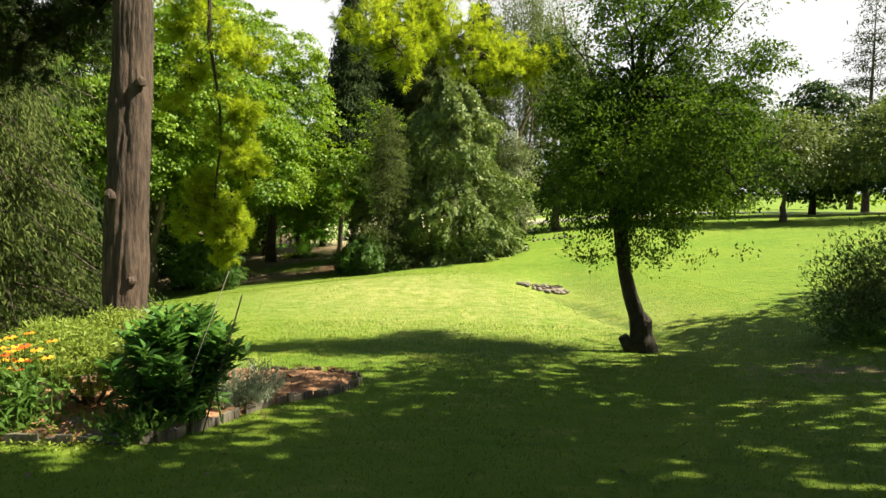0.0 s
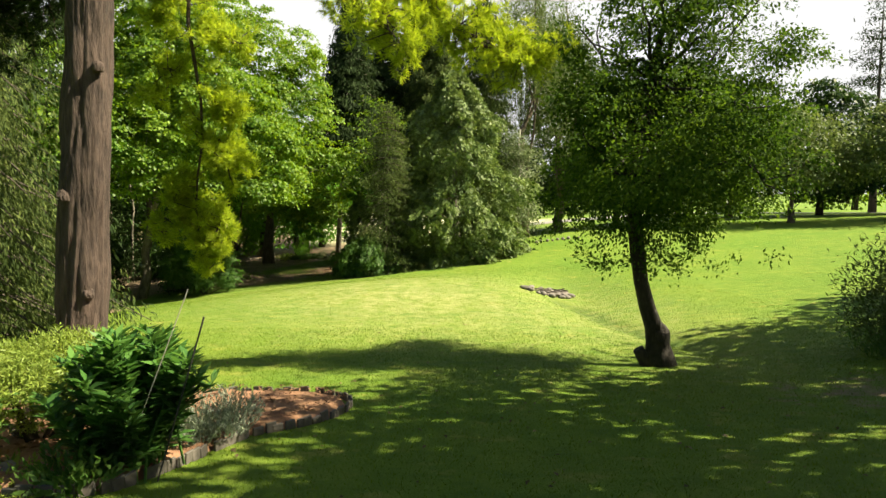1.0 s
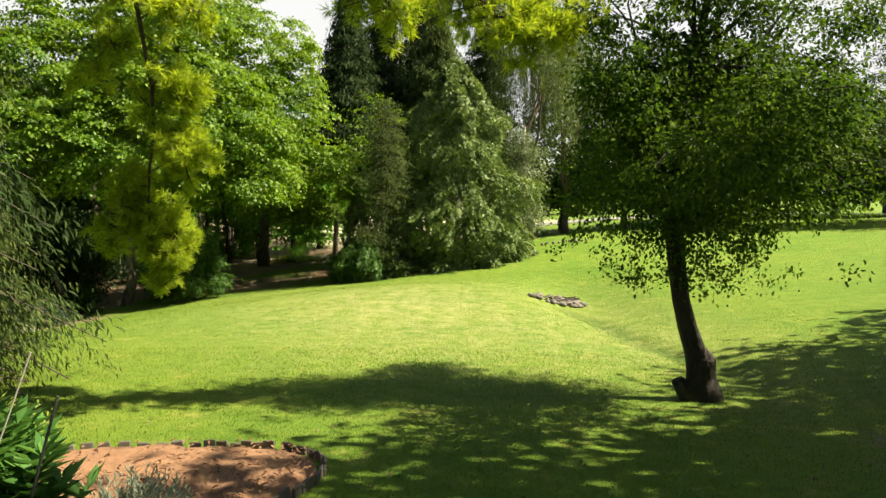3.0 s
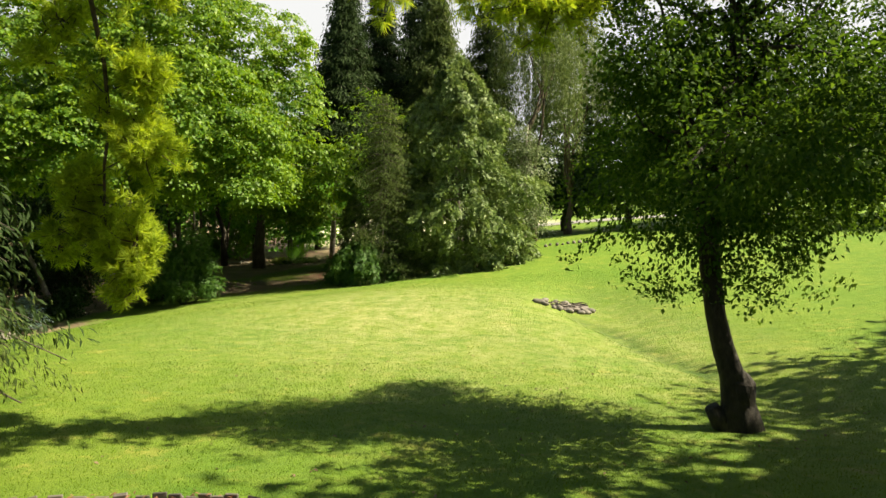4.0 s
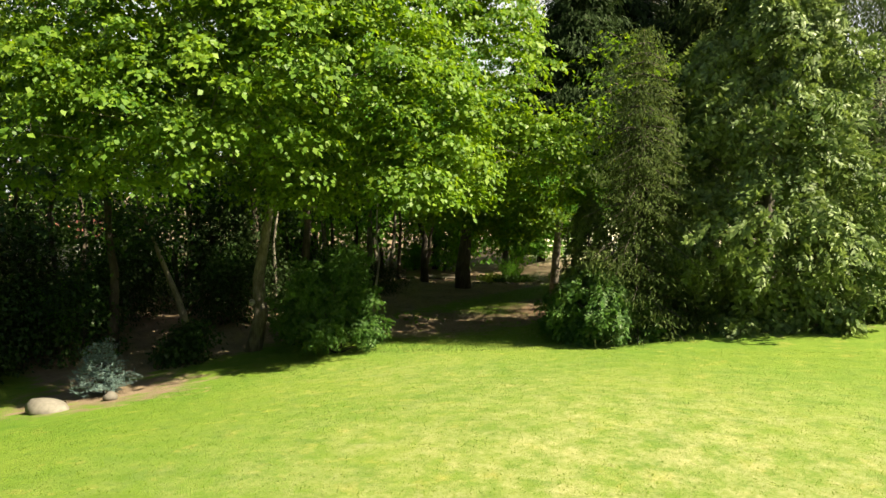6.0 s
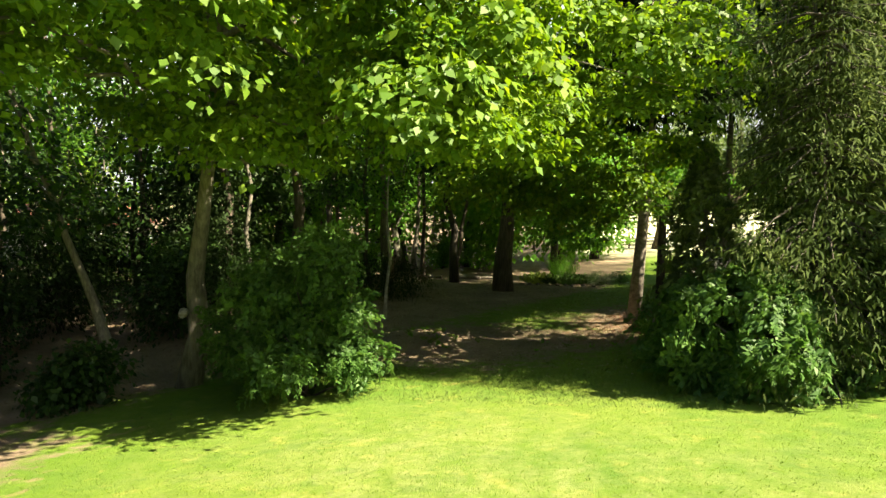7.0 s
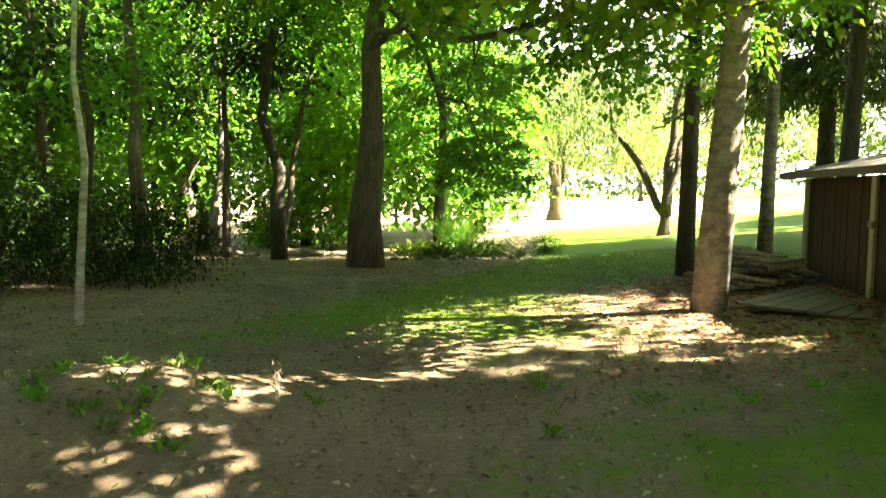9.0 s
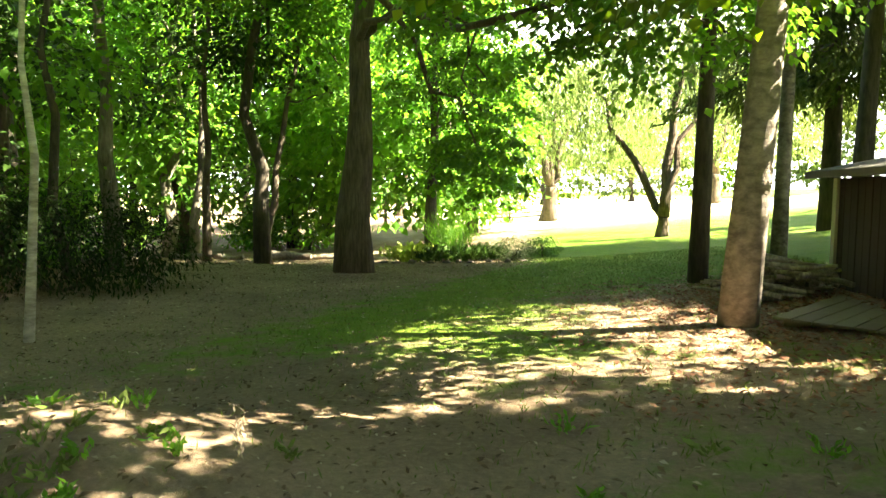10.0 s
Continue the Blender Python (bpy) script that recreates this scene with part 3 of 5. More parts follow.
def willow(name, label, base, stems, strands, drop, spread_r, top, n, leaf=None, seed=1, r0=0.4, size=0.16):
    """Forked trunk; long hanging strands of narrow leaves."""
    x, y = base
    z = gz(x, y)
    th = thing(name, label, "willow tree", "", (x, y, z))
    bole = (x + 0.05, y, z + stems[0][3])
    trunk_part(th, curve_path((x, y, z - 0.15), bole, 6, 0, 0.03, seed), np.linspace(r0, r0 * 0.85, 6), BARK_WILLOW, 14, 0.5, seed)
    for i, (dx, dy, dz, _, r1) in enumerate(stems):
        trunk_part(th, curve_path(bole, (x + dx, y + dy, z + dz), 8, 0, 0.05, seed + i), np.linspace(r1, r1 * 0.3, 8), BARK_WILLOW, 10, 0, seed + i, 0.06, "stem")
    r = np.random.default_rng(seed)
    a, q = r.random(strands) * 6.283, np.sqrt(r.random(strands)) * spread_r
    sx, sy = x + np.cos(a) * q, y + np.sin(a) * q
    sz = z + top * (1 - 0.35 * (q / spread_r) ** 2) * (0.8 + 0.25 * r.random(strands))
    ln = np.minimum(drop * (0.5 + 0.8 * r.random(strands)), sz - z - 0.9)
    k = np.repeat(np.arange(strands), n)
    t = r.random(strands * n)
    low = z + np.where((sy < y + 0.4) & (np.abs(sx - x) < spread_r * 0.4), 0.5 * top, 0.26 * top) * (0.8 + 0.4 * r.random(strands))
    zz = sz[k] - np.minimum(ln, np.maximum(sz - low, 0.8))[k] * t
    c = np.stack([sx[k] + r.normal(size=len(k)) * 0.09, sy[k] + r.normal(size=len(k)) * 0.09, zz], 1)
    ax = unit(np.array([0, 0, -1.0]) + rand_dirs(len(k)) * 0.55)
    part_mesh("crown", quads_mesh("crown", leaf_quads(c, ax, rand_dirs(len(k)), size * (0.7 + 0.6 * r.random(len(k))), size * 0.3), leaf or LEAF_WILLOW), th)
    return th


def needle_tufts(c, o, per, length, width):
    """Long soft needles in bunches round the tips c that point along o."""
    n = len(c)
    cc, oo = np.repeat(c, per, 0), np.repeat(unit(o), per, 0)
    ax = unit(oo * 0.75 + rand_dirs(n * per) * 0.85)
    ln = length * (0.7 + 0.5 * rng.random(n * per))
    return leaf_quads(cc + ax * ln[:, None] * 0.5, ax, rand_dirs(n * per), ln, width, 0.05)


# ---------- lawn: white pine with hanging boughs ----------
def white_pine():
    x, y = -4.1, 8.0
    z = gz(x, y)
    th = thing("white_pine", "tall white pine with rough brown bark and sunlit yellow-green boughs", "pine tree", "", (x, y, z))
    zs = np.concatenate([np.linspace(-0.2, 6.0, 110), np.linspace(6.3, 15.6, 24)])
    trunk_part(th, [(x + 0.066 * h, y + 0.01 * h, z + h) for h in zs], 0.26 * (1 - zs / 26) + 0.01, BARK_PINE, 84, 0.0, 2, 0.07, "trunk", 0.022)
    for k, (h, a) in enumerate([(2.55, -1.9), (3.9, -0.6), (5.2, -1.0), (1.5, -0.8)]):
        bm = rock_bm((0.13, 0.13, 0.15), (x + 0.066 * h + 0.25 * math.cos(a), y + 0.25 * math.sin(a), z + h), k)
        part("knot", bm, BARK_PINE, th)

    def bough(name, pts, r0, n, wide, seed, mat, per=26, ln=0.15):
        p = np.array(pts, float)
        t = np.linspace(0, len(p) - 1, 14)
        q = np.stack([np.interp(t, np.arange(len(p)), p[:, i]) for i in range(3)], 1)
        r = np.random.default_rng(seed)
        q[1:-1] += r.normal(size=(12, 3)) * 0.06
        tubes = [tube(q, np.linspace(r0, r0 * 0.2, 14), 7, 0.05, 0)]
        tips, outs = [], []
        for i in range(n):
            f = 0.12 + 0.88 * r.random() ** 0.8
            k = f * 13
            s = np.array([np.interp(k, np.arange(14), q[:, j]) for j in range(3)])
            d = unit(r.normal(size=3) * np.array([1, 1, 0.75]) + np.array([0, 0, 0.12]))
            e = s + d * wide * (0.35 + 0.75 * r.random()) * (1.15 - 0.55 * abs(f - 0.6))
            tubes.append(tube([s, (s + e) / 2 + r.normal(size=3) * 0.03, e], [0.012, 0.008, 0.004], 4, 0, 0))
            for u in (0.35, 0.5, 0.62, 0.74, 0.86, 1.0, 1.05):
                tips.append(s + (e - s) * u + r.normal(size=3) * 0.06)
                outs.append(d + r.normal(size=3) * 0.35 + np.array([0, 0, 0.15]))
        v, f = join_tubes(tubes)
        ob = part_mesh(name, mesh_from(name, v, f, BARK_PINE), th)
        me = quads_mesh("needles", needle_tufts(np.array(tips), np.array(outs), per, ln, 0.012), mat)
        part_mesh("needles", me, ob)

    # the long hanging bough: a bare twig line with tiers of tufts at uneven steps
    bough("bough", [(-3.6, 8.1, 9.3), (-3.75, 10.2, 9.0), (-4.1, 11.6, 7.9), (-4.15, 12.0, 6.6), (-4.25, 12.3, 5.2), (-4.4, 12.6, 3.9), (-4.5, 12.8, 3.0)], 0.05, 40, 0.4, 5, NEEDLE_PINE)
    for k, (cx, cy, cz, dx, dz, n, wd) in enumerate([(-4.3, 12.0, 8.0, 0.5, 0.2, 34, 0.55), (-4.55, 12.2, 7.1, -0.4, -0.2, 34, 0.5), (-4.05, 12.2, 6.6, 0.75, -0.1, 44, 0.5), (-4.6, 12.3, 5.9, -0.55, -0.25, 34, 0.45),
                                                     (-4.15, 12.4, 5.4, 0.6, -0.1, 50, 0.5), (-4.1, 12.5, 4.75, 0.55, -0.3, 66, 0.55), (-4.5, 12.6, 4.1, -0.45, -0.3, 40, 0.45), (-4.45, 12.7, 3.6, -0.85, -0.3, 46, 0.42), (-4.35, 12.7, 3.4, 0.45, -0.35, 60, 0.5), (-4.45, 12.8, 2.95, 0.15, -0.35, 40, 0.35)]):
        bough("bough", [(cx, cy, cz + 0.25), (cx + dx * 0.4, cy, cz + 0.1), (cx + dx * 0.75, cy - 0.1, cz + dz)], 0.02, int(n * 0.6), wd * 0.72, 40 + k, NEEDLE_PINE)
    bough("bough", [(-3.6, 8.1, 9.8), (-2.4, 10.4, 9.0), (-0.9, 11.6, 7.7), (0.1, 12.0, 6.9), (0.9, 12.3, 6.45), (1.6, 12.4, 6.25)], 0.06, 190, 0.75, 6, NEEDLE_PINE)
    bough("bough", [(-3.6, 8.0, 9.0), (-2.2, 10.2, 8.0), (-1.0, 11.0, 6.9), (-0.55, 11.2, 6.3)], 0.05, 70, 0.6, 7, NEEDLE_PINE)
    # Left boughs of the same pine get near-black needles, their shade as colour.
    bough("bough", [(-3.7, 8.1, 7.6), (-5.4, 8.6, 7.3), (-7.2, 9.2, 6.5)], 0.07, 120, 0.85, 8, NEEDLE_DARK)
    bough("bough", [(-3.75, 8.0, 6.9), (-5.0, 8.0, 6.8), (-6.3, 8.0, 6.0)], 0.06, 110, 0.75, 9, NEEDLE_DARK)
    bough("bough", [(-3.75, 8.2, 6.6), (-5.2, 9.2, 6.5), (-7.4, 10.2, 5.6)], 0.06, 110, 0.75, 10, NEEDLE_DARK)
    for k in range(16):
        a, h = k * 2.4, 10.0 + k * 0.35
        l2 = 2.5 - 0.06 * k
        bough("bough", [(x + 0.066 * h, y, z + h), (x + 0.066 * h + l2 * 0.5 * math.cos(a), y + l2 * 0.5 * math.sin(a), z + h + 0.1), (x + 0.066 * h + l2 * math.cos(a), y + l2 * math.sin(a), z + h - 0.3)], 0.06, 24, 0.9, 20 + k, NEEDLE_PINE, 12, 0.22)
    return th


white_pine()


# ---------- lawn: leaning apple tree ----------
def apple_tree():
    x, y = 4.06, 12.9
    z = gz(x, y)
    th = thing("apple_tree", "leaning old apple tree with dark bark and a burl", "apple tree", "", (x, y, z))
    path = [(x, y, z - 0.2), (x, y, z + 0.12), (x - 0.03, y, z + 0.4), (x - 0.1, y, z + 0.75), (x - 0.24, y, z + 1.15), (x - 0.36, y + 0.02, z + 1.6), (x - 0.43, y + 0.05, z + 2.1), (x - 0.5, y + 0.05, z + 2.7), (x - 0.52, y + 0.1, z + 3.4), (x - 0.4, y + 0.1, z + 4.3), (x - 0.2, y + 0.1, z + 5.4)]
    trunk_part(th, path, [0.27, 0.24, 0.195, 0.165, 0.145, 0.135, 0.13, 0.125, 0.105, 0.08, 0.045], BARK_APPLE, 16, 0.3, 3, 0.16)
    part("burl", rock_bm((0.36, 0.38, 0.72), (x + 0.03, y - 0.04, z + 0.5), 4), BARK_APPLE, th, "dark bark-covered burl on the trunk")
    v, f = tube([(x - 0.08, y - 0.03, z - 0.05), (x - 0.26, y - 0.05, z + 0.1), (x - 0.4, y - 0.06, z + 0.34)], [0.17, 0.13, 0.105], 10, 0.12)
    part_mesh("stub", mesh_from("stub", v, f, BARK_APPLE, True), th, "short sawn-off stub beside the trunk")
    lobes = [(x - 1.1, y + 0.4, z + 3.5, 1.2, 2.0, 1.1), (x + 0.9, y - 0.2, z + 3.55, 1.4, 2.1, 1.1), (x + 0.1, y + 0.6, z + 4.9, 1.3, 1.7, 0.9), (x - 1.6, y - 0.6, z + 4.8, 0.75, 1.0, 0.6), (x + 1.8, y + 0.2, z + 4.7, 0.8, 1.0, 0.6), (x + 0.4, y - 1.4, z + 4.4, 0.9, 0.9, 0.6), (x - 0.6, y + 1.8, z + 4.2, 0.9, 0.9, 0.7), (x - 0.4, y - 2.0, z + 3.75, 1.3, 1.0, 0.8), (x - 0.7, y, z + 6.9, 0.7, 0.8, 0.5), (x + 1.2, y + 0.3, z + 7.0, 0.8, 0.9, 0.5), (x + 2.2, y, z + 5.8, 0.6, 0.8, 0.45), (x - 1.9, y + 0.2, z + 6.0, 0.6, 0.8, 0.45),
             (x + 1.0, y + 0.2, z + 5.4, 1.0, 1.2, 0.9), (x - 0.9, y - 0.1, z + 5.3, 1.05, 1.2, 1.0), (x - 0.2, y - 0.4, z + 3.0, 1.15, 1.2, 0.75), (x + 0.3, y, z + 6.4, 1.1, 1.1, 0.8)]
    tops = [np.array(q) for q in path[8:11]]
    r = np.random.default_rng(4)
    specs = []
    for i in range(26):
        lb = lobes[i % len(lobes)]
        d = unit(r.normal(size=3))
        specs.append((tops[i % 3], (lb[0] + d[0] * lb[3] * 0.9, lb[1] + d[1] * lb[4] * 0.9, lb[2] + d[2] * lb[5] * 0.9), 0.042, 0.01, 0.1))
    for dx, dz in ((-0.75, 6.9), (0.35, 7.4), (0.9, 7.1), (-0.1, 7.6), (1.5, 6.6), (-1.3, 6.4)):
        specs.append((tops[2], (x + dx, y + r.normal() * 0.5, z + dz), 0.045, 0.008, 0.0))
    limbs_part(th, specs, BARK_APPLE)
    c, o = lobe_points(lobes, 2300, 0.85, -0.9)
    hang = np.array([(x + a, y + b, z + h) for a, b, h in zip(r.normal(size=60) * 0.75 - 0.3, r.normal(size=60) * 0.5, 1.85 + 0.6 * r.random(60))])
    top = np.array([(x + a, y + b, z + h) for a, b, h in zip(r.normal(size=130) * 0.95 + 0.2, r.normal(size=130) * 0.7, 6.2 + 1.4 * r.random(130))])
    c, o = np.concatenate([c, hang, top]), np.concatenate([o, rand_dirs(60), rand_dirs(130)])
    part_mesh("crown", quads_mesh("crown", sprays(c, o, 30, 0.22, 0.068, 0.58, 0.4, 0.6, 1.0), LEAF_APPLE), th)


apple_tree()

# ---------- far side of the lawn ----------
cedar("cedar", "broad white cedar with grey-green hanging sprays down to the lawn", (0.7, 41.3), 11.8, 3.75, 7200, 20, 0.19, None, 3)
conifer("young_hemlock", "dark drooping young hemlock between maple and cedar", (-3.3, 38.8), 10.0, 2.1, NEEDLE_OLIVE, BARK_DARK, 0.12, 0.02, 30, 7, 24, 0.15, 0.3, "", 0.3, 91, (0, 0), 0.6)
cedar("low_cedar", "low bushy cedar with arching bright green fronds", (-4.4, 37.9), 2.2, 1.5, 1500, 20, 0.13, LEAF_BUSH, 8, 0.4)
cedar("low_cedar", "small bushy cedar with bright green fronds beside the path", (-5.6, 39.9), 1.8, 0.95, 800, 20, 0.12, LEAF_BUSH, 14, 0.4)
cedar("young_cedar", "slim young cedar with green fronds beside the path", (-5.4, 42.2), 4.8, 1.1, 1300, 20, 0.13, None, 12, 0.3)
broadleaf("maple", "large sugar maple with bright sunlit green crown at the wood's edge", (-17.0, 36.6), (-14.5, 36.0, 10.5), 0.21,
          [(-10.9, 33.0, 7.8, 3.0, 3.2, 2.9), (-13.2, 31.2, 6.8, 3.2, 3.2, 2.8), (-15.6, 30.3, 6.4, 3.0, 3.0, 2.6), (-9.6, 35.5, 6.2, 2.4, 2.6, 2.4), (-12.5, 33.5, 11.0, 3.8, 3.8, 3.0),
           (-17.5, 31.5, 9.0, 3.6, 3.6, 3.2), (-15.0, 36.0, 13.0, 4.6, 4.6, 3.6), (-8.8, 38.8, 8.6, 2.6, 3.0, 2.6), (-18.8, 29.3, 6.4, 2.6, 2.6, 2.4), (-11.0, 38.5, 11.2, 4.0, 4.0, 3.2), (-9.5, 34.4, 4.4, 1.5, 1.6, 1.0),
           (-7.4, 41.8, 4.6, 2.4, 1.6, 1.3), (-10.2, 40.6, 5.0, 2.4, 2.0, 1.5), (-12.6, 38.6, 4.6, 2.2, 2.0, 1.6), (-9.4, 37.2, 4.3, 1.7, 1.3, 0.9), (-15.2, 38.5, 5.4, 2.6, 2.4, 1.8), (-13.6, 34.6, 4.4, 2.2, 1.6, 1.1), (-18.5, 37.5, 7.0, 3.0, 3.0, 2.4), (-6.6, 39.6, 5.8, 1.8, 1.8, 1.2), (-7.7, 44.2, 2.7, 1.6, 1.0, 0.8), (-9.6, 43.7, 3.0, 1.7, 1.1, 0.9), (-11.6, 43.4, 3.4, 1.8, 1.2, 1.0)],
          1750, 100, 0.85, 0.155, LEAF_MAPLE, BARK_GREY, 19, 0.03, 0.85, 0.35, -0.9, 0.4, layered=True)
for k, (bx, by, h, r0, st, lx) in enumerate([(-7.54, 46.1, 18.5, 0.17, 0.42, 1.2), (-7.1, 50.0, 21, 0.14, 0.4, 0.2), (-4.96, 52.5, 22, 0.135, 0.4, 0.3), (-2.6, 54.5, 22, 0.2, 0.38, 0.6),
                                          (-0.6, 50.5, 20.5, 0.2, 0.3, 0), (3.2, 54.0, 22, 0.22, 0.08, 0), (-0.8, 60.5, 25, 0.24, 0.18, 0)]):
    conifer("dark_spruce", "tall dark spruce with a bare lower trunk", (bx, by), h, (4.4, 4.8, 4.6, 4.6, 4.2, 4.4, 4.4)[k], NEEDLE_DARK if k < 4 else NEEDLE_OLIVE, BARK_SPRUCE if k in (0, 2) else BARK_DARK, r0, st, 30, 8, 34 if k < 4 else 22, 0.3 if k < 4 else 0.36, 0.35, "dark spruces", 0.36, 11 + k, (lx, 0))
broadleaf("silver_poplar", "slim poplar with pale silvery leaves behind the cedar", (5.2, 46.5), (5.4, 46.8, 8.5), 0.14,
          [(5.0, 46.4, 3.2, 1.3, 1.4, 1.8), (5.5, 46.6, 5.5, 1.3, 1.3, 1.8), (4.8, 46.6, 7.2, 1.0, 1.0, 1.2), (5.9, 46.8, 2.4, 1.0, 1.0, 1.2)], 420, 18, 0.6, 0.15, LEAF_SILVER, PALE_BARK, 8)
for k, (bx, by, h) in enumerate([(6.5, 52.0, 21.5), (10.0, 56.5, 20.0)]):
    z = gz(bx, by)
    willow("weeping_birch", "tall weeping birch with thin grey-green hanging twigs", (bx, by), [(0.3, 0, h * 0.95, 3.0, 0.2), (-1.0, 0.3, h * 0.8, 3.0, 0.12), (1.2, -0.2, h * 0.75, 3.0, 0.12)],
           620, 6.5, 3.6, h, 50, LEAF_ORCHARD, 60 + k, 0.24, 0.2)
for k, (bx, by, h, rr) in enumerate([(15.0, 57.0, 13.0, 4.4), (21.5, 60.0, 15.0, 4.8), (28.0, 64.0, 13.5, 4.8), (11.5, 66.0, 13, 4.8), (34.5, 60.0, 12.0, 4.6), (40.0, 56.0, 11.0, 4.6)]):
    z = gz(bx, by)
    broadleaf("hedgerow_maple", "dense dark green round-headed maple along the road", (bx, by), (bx, by, z + h * 0.7), 0.24,
              [(bx, by, z + h * 0.58, rr, rr, h * 0.4), (bx - rr * 0.5, by - 0.8, z + h * 0.4, rr * 0.6, rr * 0.6, h * 0.26), (bx + rr * 0.55, by - 0.5, z + h * 0.42, rr * 0.6, rr * 0.6, h * 0.28), (bx + 0.3, by, z + h * 0.8, rr * 0.6, rr * 0.6, h * 0.2), (bx, by, z + h * 0.24, rr * 0.9, rr * 0.9, h * 0.14)],
              520, 28, 1.2, 0.36, LEAF_WOOD, BARK_DARK, 6, layered=True, group="trees along the road", seed=70 + k)
for k, (bx, by, h, rr) in enumerate([(26.2, 49.5, 8.6, 4.2), (34.0, 47.0, 9.0, 4.6), (20.0, 53.5, 6.0, 3.2), (41.0, 46.0, 8.5, 4.6)]):
    z = gz(bx, by)
    broadleaf("orchard_tree", "round low orchard tree with a short trunk on the lawn", (bx, by), (bx + 0.1, by, z + h * 0.55), 0.2,
              [(bx, by, z + h * 0.6, rr, rr, h * 0.38), (bx - rr * 0.55, by, z + h * 0.48, rr * 0.55, rr * 0.6, h * 0.25), (bx + rr * 0.55, by, z + h * 0.5, rr * 0.55, rr * 0.6, h * 0.26)],
              900, 14, 0.8, 0.25, LEAF_ORCHARD, BARK_DARK, 6, group="orchard trees", seed=80 + k)
conifer("tall_pine", "tall open-branched white pine against the sky", (46.0, 70.0), 23, 6.5, NEEDLE_DARK, BARK_DARK, 0.35, 0.12, 20, 6, 10, 0.5, -0.02, "", 0.75, 21, (0, 0), 0.75)
conifer("tall_pine", "tall open-branched white pine against the sky", (52.0, 64.0), 22, 6.0, NEEDLE_DARK, BARK_DARK, 0.35, 0.12, 18, 6, 10, 0.5, -0.02, "", 0.75, 22, (0, 0), 0.75)
conifer("edge_spruce", "old spruce with drooping weathered boughs beside the lawn", (-9.3, 12.6), 11, 3.6, NEEDLE_GREY, BARK_DARK, 0.22, 0.02, 30, 9, 44, 0.12, 0.6, "spruces beside the lawn", 0.34, 31)
conifer("edge_spruce", "old spruce with drooping weathered boughs beside the lawn", (-12.5, 17.5), 14, 3.8, NEEDLE_DARK, BARK_DARK, 0.22, 0.02, 26, 8, 20, 0.26, 0.5, "spruces beside the lawn", 0.42, 32)


# ---------- the wood ----------
def woods():
    r = np.random.default_rng(17)
    made = []
    tries = 0
    while len(made) < 66 and tries < 6000:
        tries += 1
        x, y = -48 + 36 * r.random(), 24 + 56 * r.random()
        if x > -19 and y < 50 or x > -17.5 and y < 58 or x > -18.5 and y > 60:
            continue
        if y < 30 and x > -23 or (x > -21 and y < 34) or any((x - a) ** 2 + (y - b) ** 2 < 5.0 for a, b in made):
            continue
        made.append((x, y))
    for k, (x, y) in enumerate(made):
        z = gz(x, y)
        h = 12 + 6 * r.random()
        rad = 0.08 + 0.13 * r.random() ** 1.5
        lobes = []
        for j in range(6):
            a, q = r.random() * 6.28, 1.8 * r.random()
            hh = h * (0.24 + 0.7 * r.random())
            lobes.append((x + q * math.cos(a), y + q * math.sin(a), z + hh, 1.9 + 0.9 * r.random(), 1.9 + 0.9 * r.random(), 0.9 + 0.5 * r.random()))
        lobes += [(x, y, z + h * 0.93, 3.3, 3.3, 1.3), (x + 0.8, y - 0.6, z + h * 0.75, 2.8, 2.8, 1.2)]
        # Leaf colour by place: dark copy for shaded wood, bright copy for lit wood.
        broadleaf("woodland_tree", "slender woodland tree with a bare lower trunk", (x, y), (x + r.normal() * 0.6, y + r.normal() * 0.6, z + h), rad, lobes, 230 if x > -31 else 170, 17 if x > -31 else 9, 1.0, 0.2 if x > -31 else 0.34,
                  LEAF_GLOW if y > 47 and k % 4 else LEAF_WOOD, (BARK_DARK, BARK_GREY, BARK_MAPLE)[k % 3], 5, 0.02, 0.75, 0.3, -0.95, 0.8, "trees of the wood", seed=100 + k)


woods()


def bush(name, label, lobes, n, per, spread, size, leaf, aspect=0.6, droop=0.3, stems=6, category="bush", group="", flat=0.6, shell=0.6, lower=-1.0, fan=False):
    """Many stems from the ground into leafy lobes."""
    lb = lobes[0]
    x, y = lb[0], lb[1]
    z = gz(x, y)
    th = thing(name, label, category, group, (x, y, z))
    r = np.random.default_rng(int(abs(x * 13 + y * 7)) + n)
    for i in range(stems):
        q = lobes[i % len(lobes)]
        d = r.normal(size=3) * 0.4
        s = (x + r.normal() * 0.12, y + r.normal() * 0.12, z - 0.05)
        v, f = tube(curve_path(s, (q[0] + d[0] * q[3], q[1] + d[1] * q[4], q[2] + d[2] * q[5]), 6, 0, 0.06, i), np.linspace(0.03, 0.008, 6), 5, 0.05)
        part_mesh("stem", mesh_from("stem", v, f, BARK_DARK, True), th)
    c, o = lobe_points(lobes, n, shell, lower)
    c[:, 2] = np.maximum(c[:, 2], ground_z(c[:, 0], c[:, 1]) + 0.06)
    part_mesh("foliage", quads_mesh("foliage", fans(c, o, per, spread, size) if fan else sprays(c, o, per, spread, size, aspect, droop, flat), leaf), th)
    return th


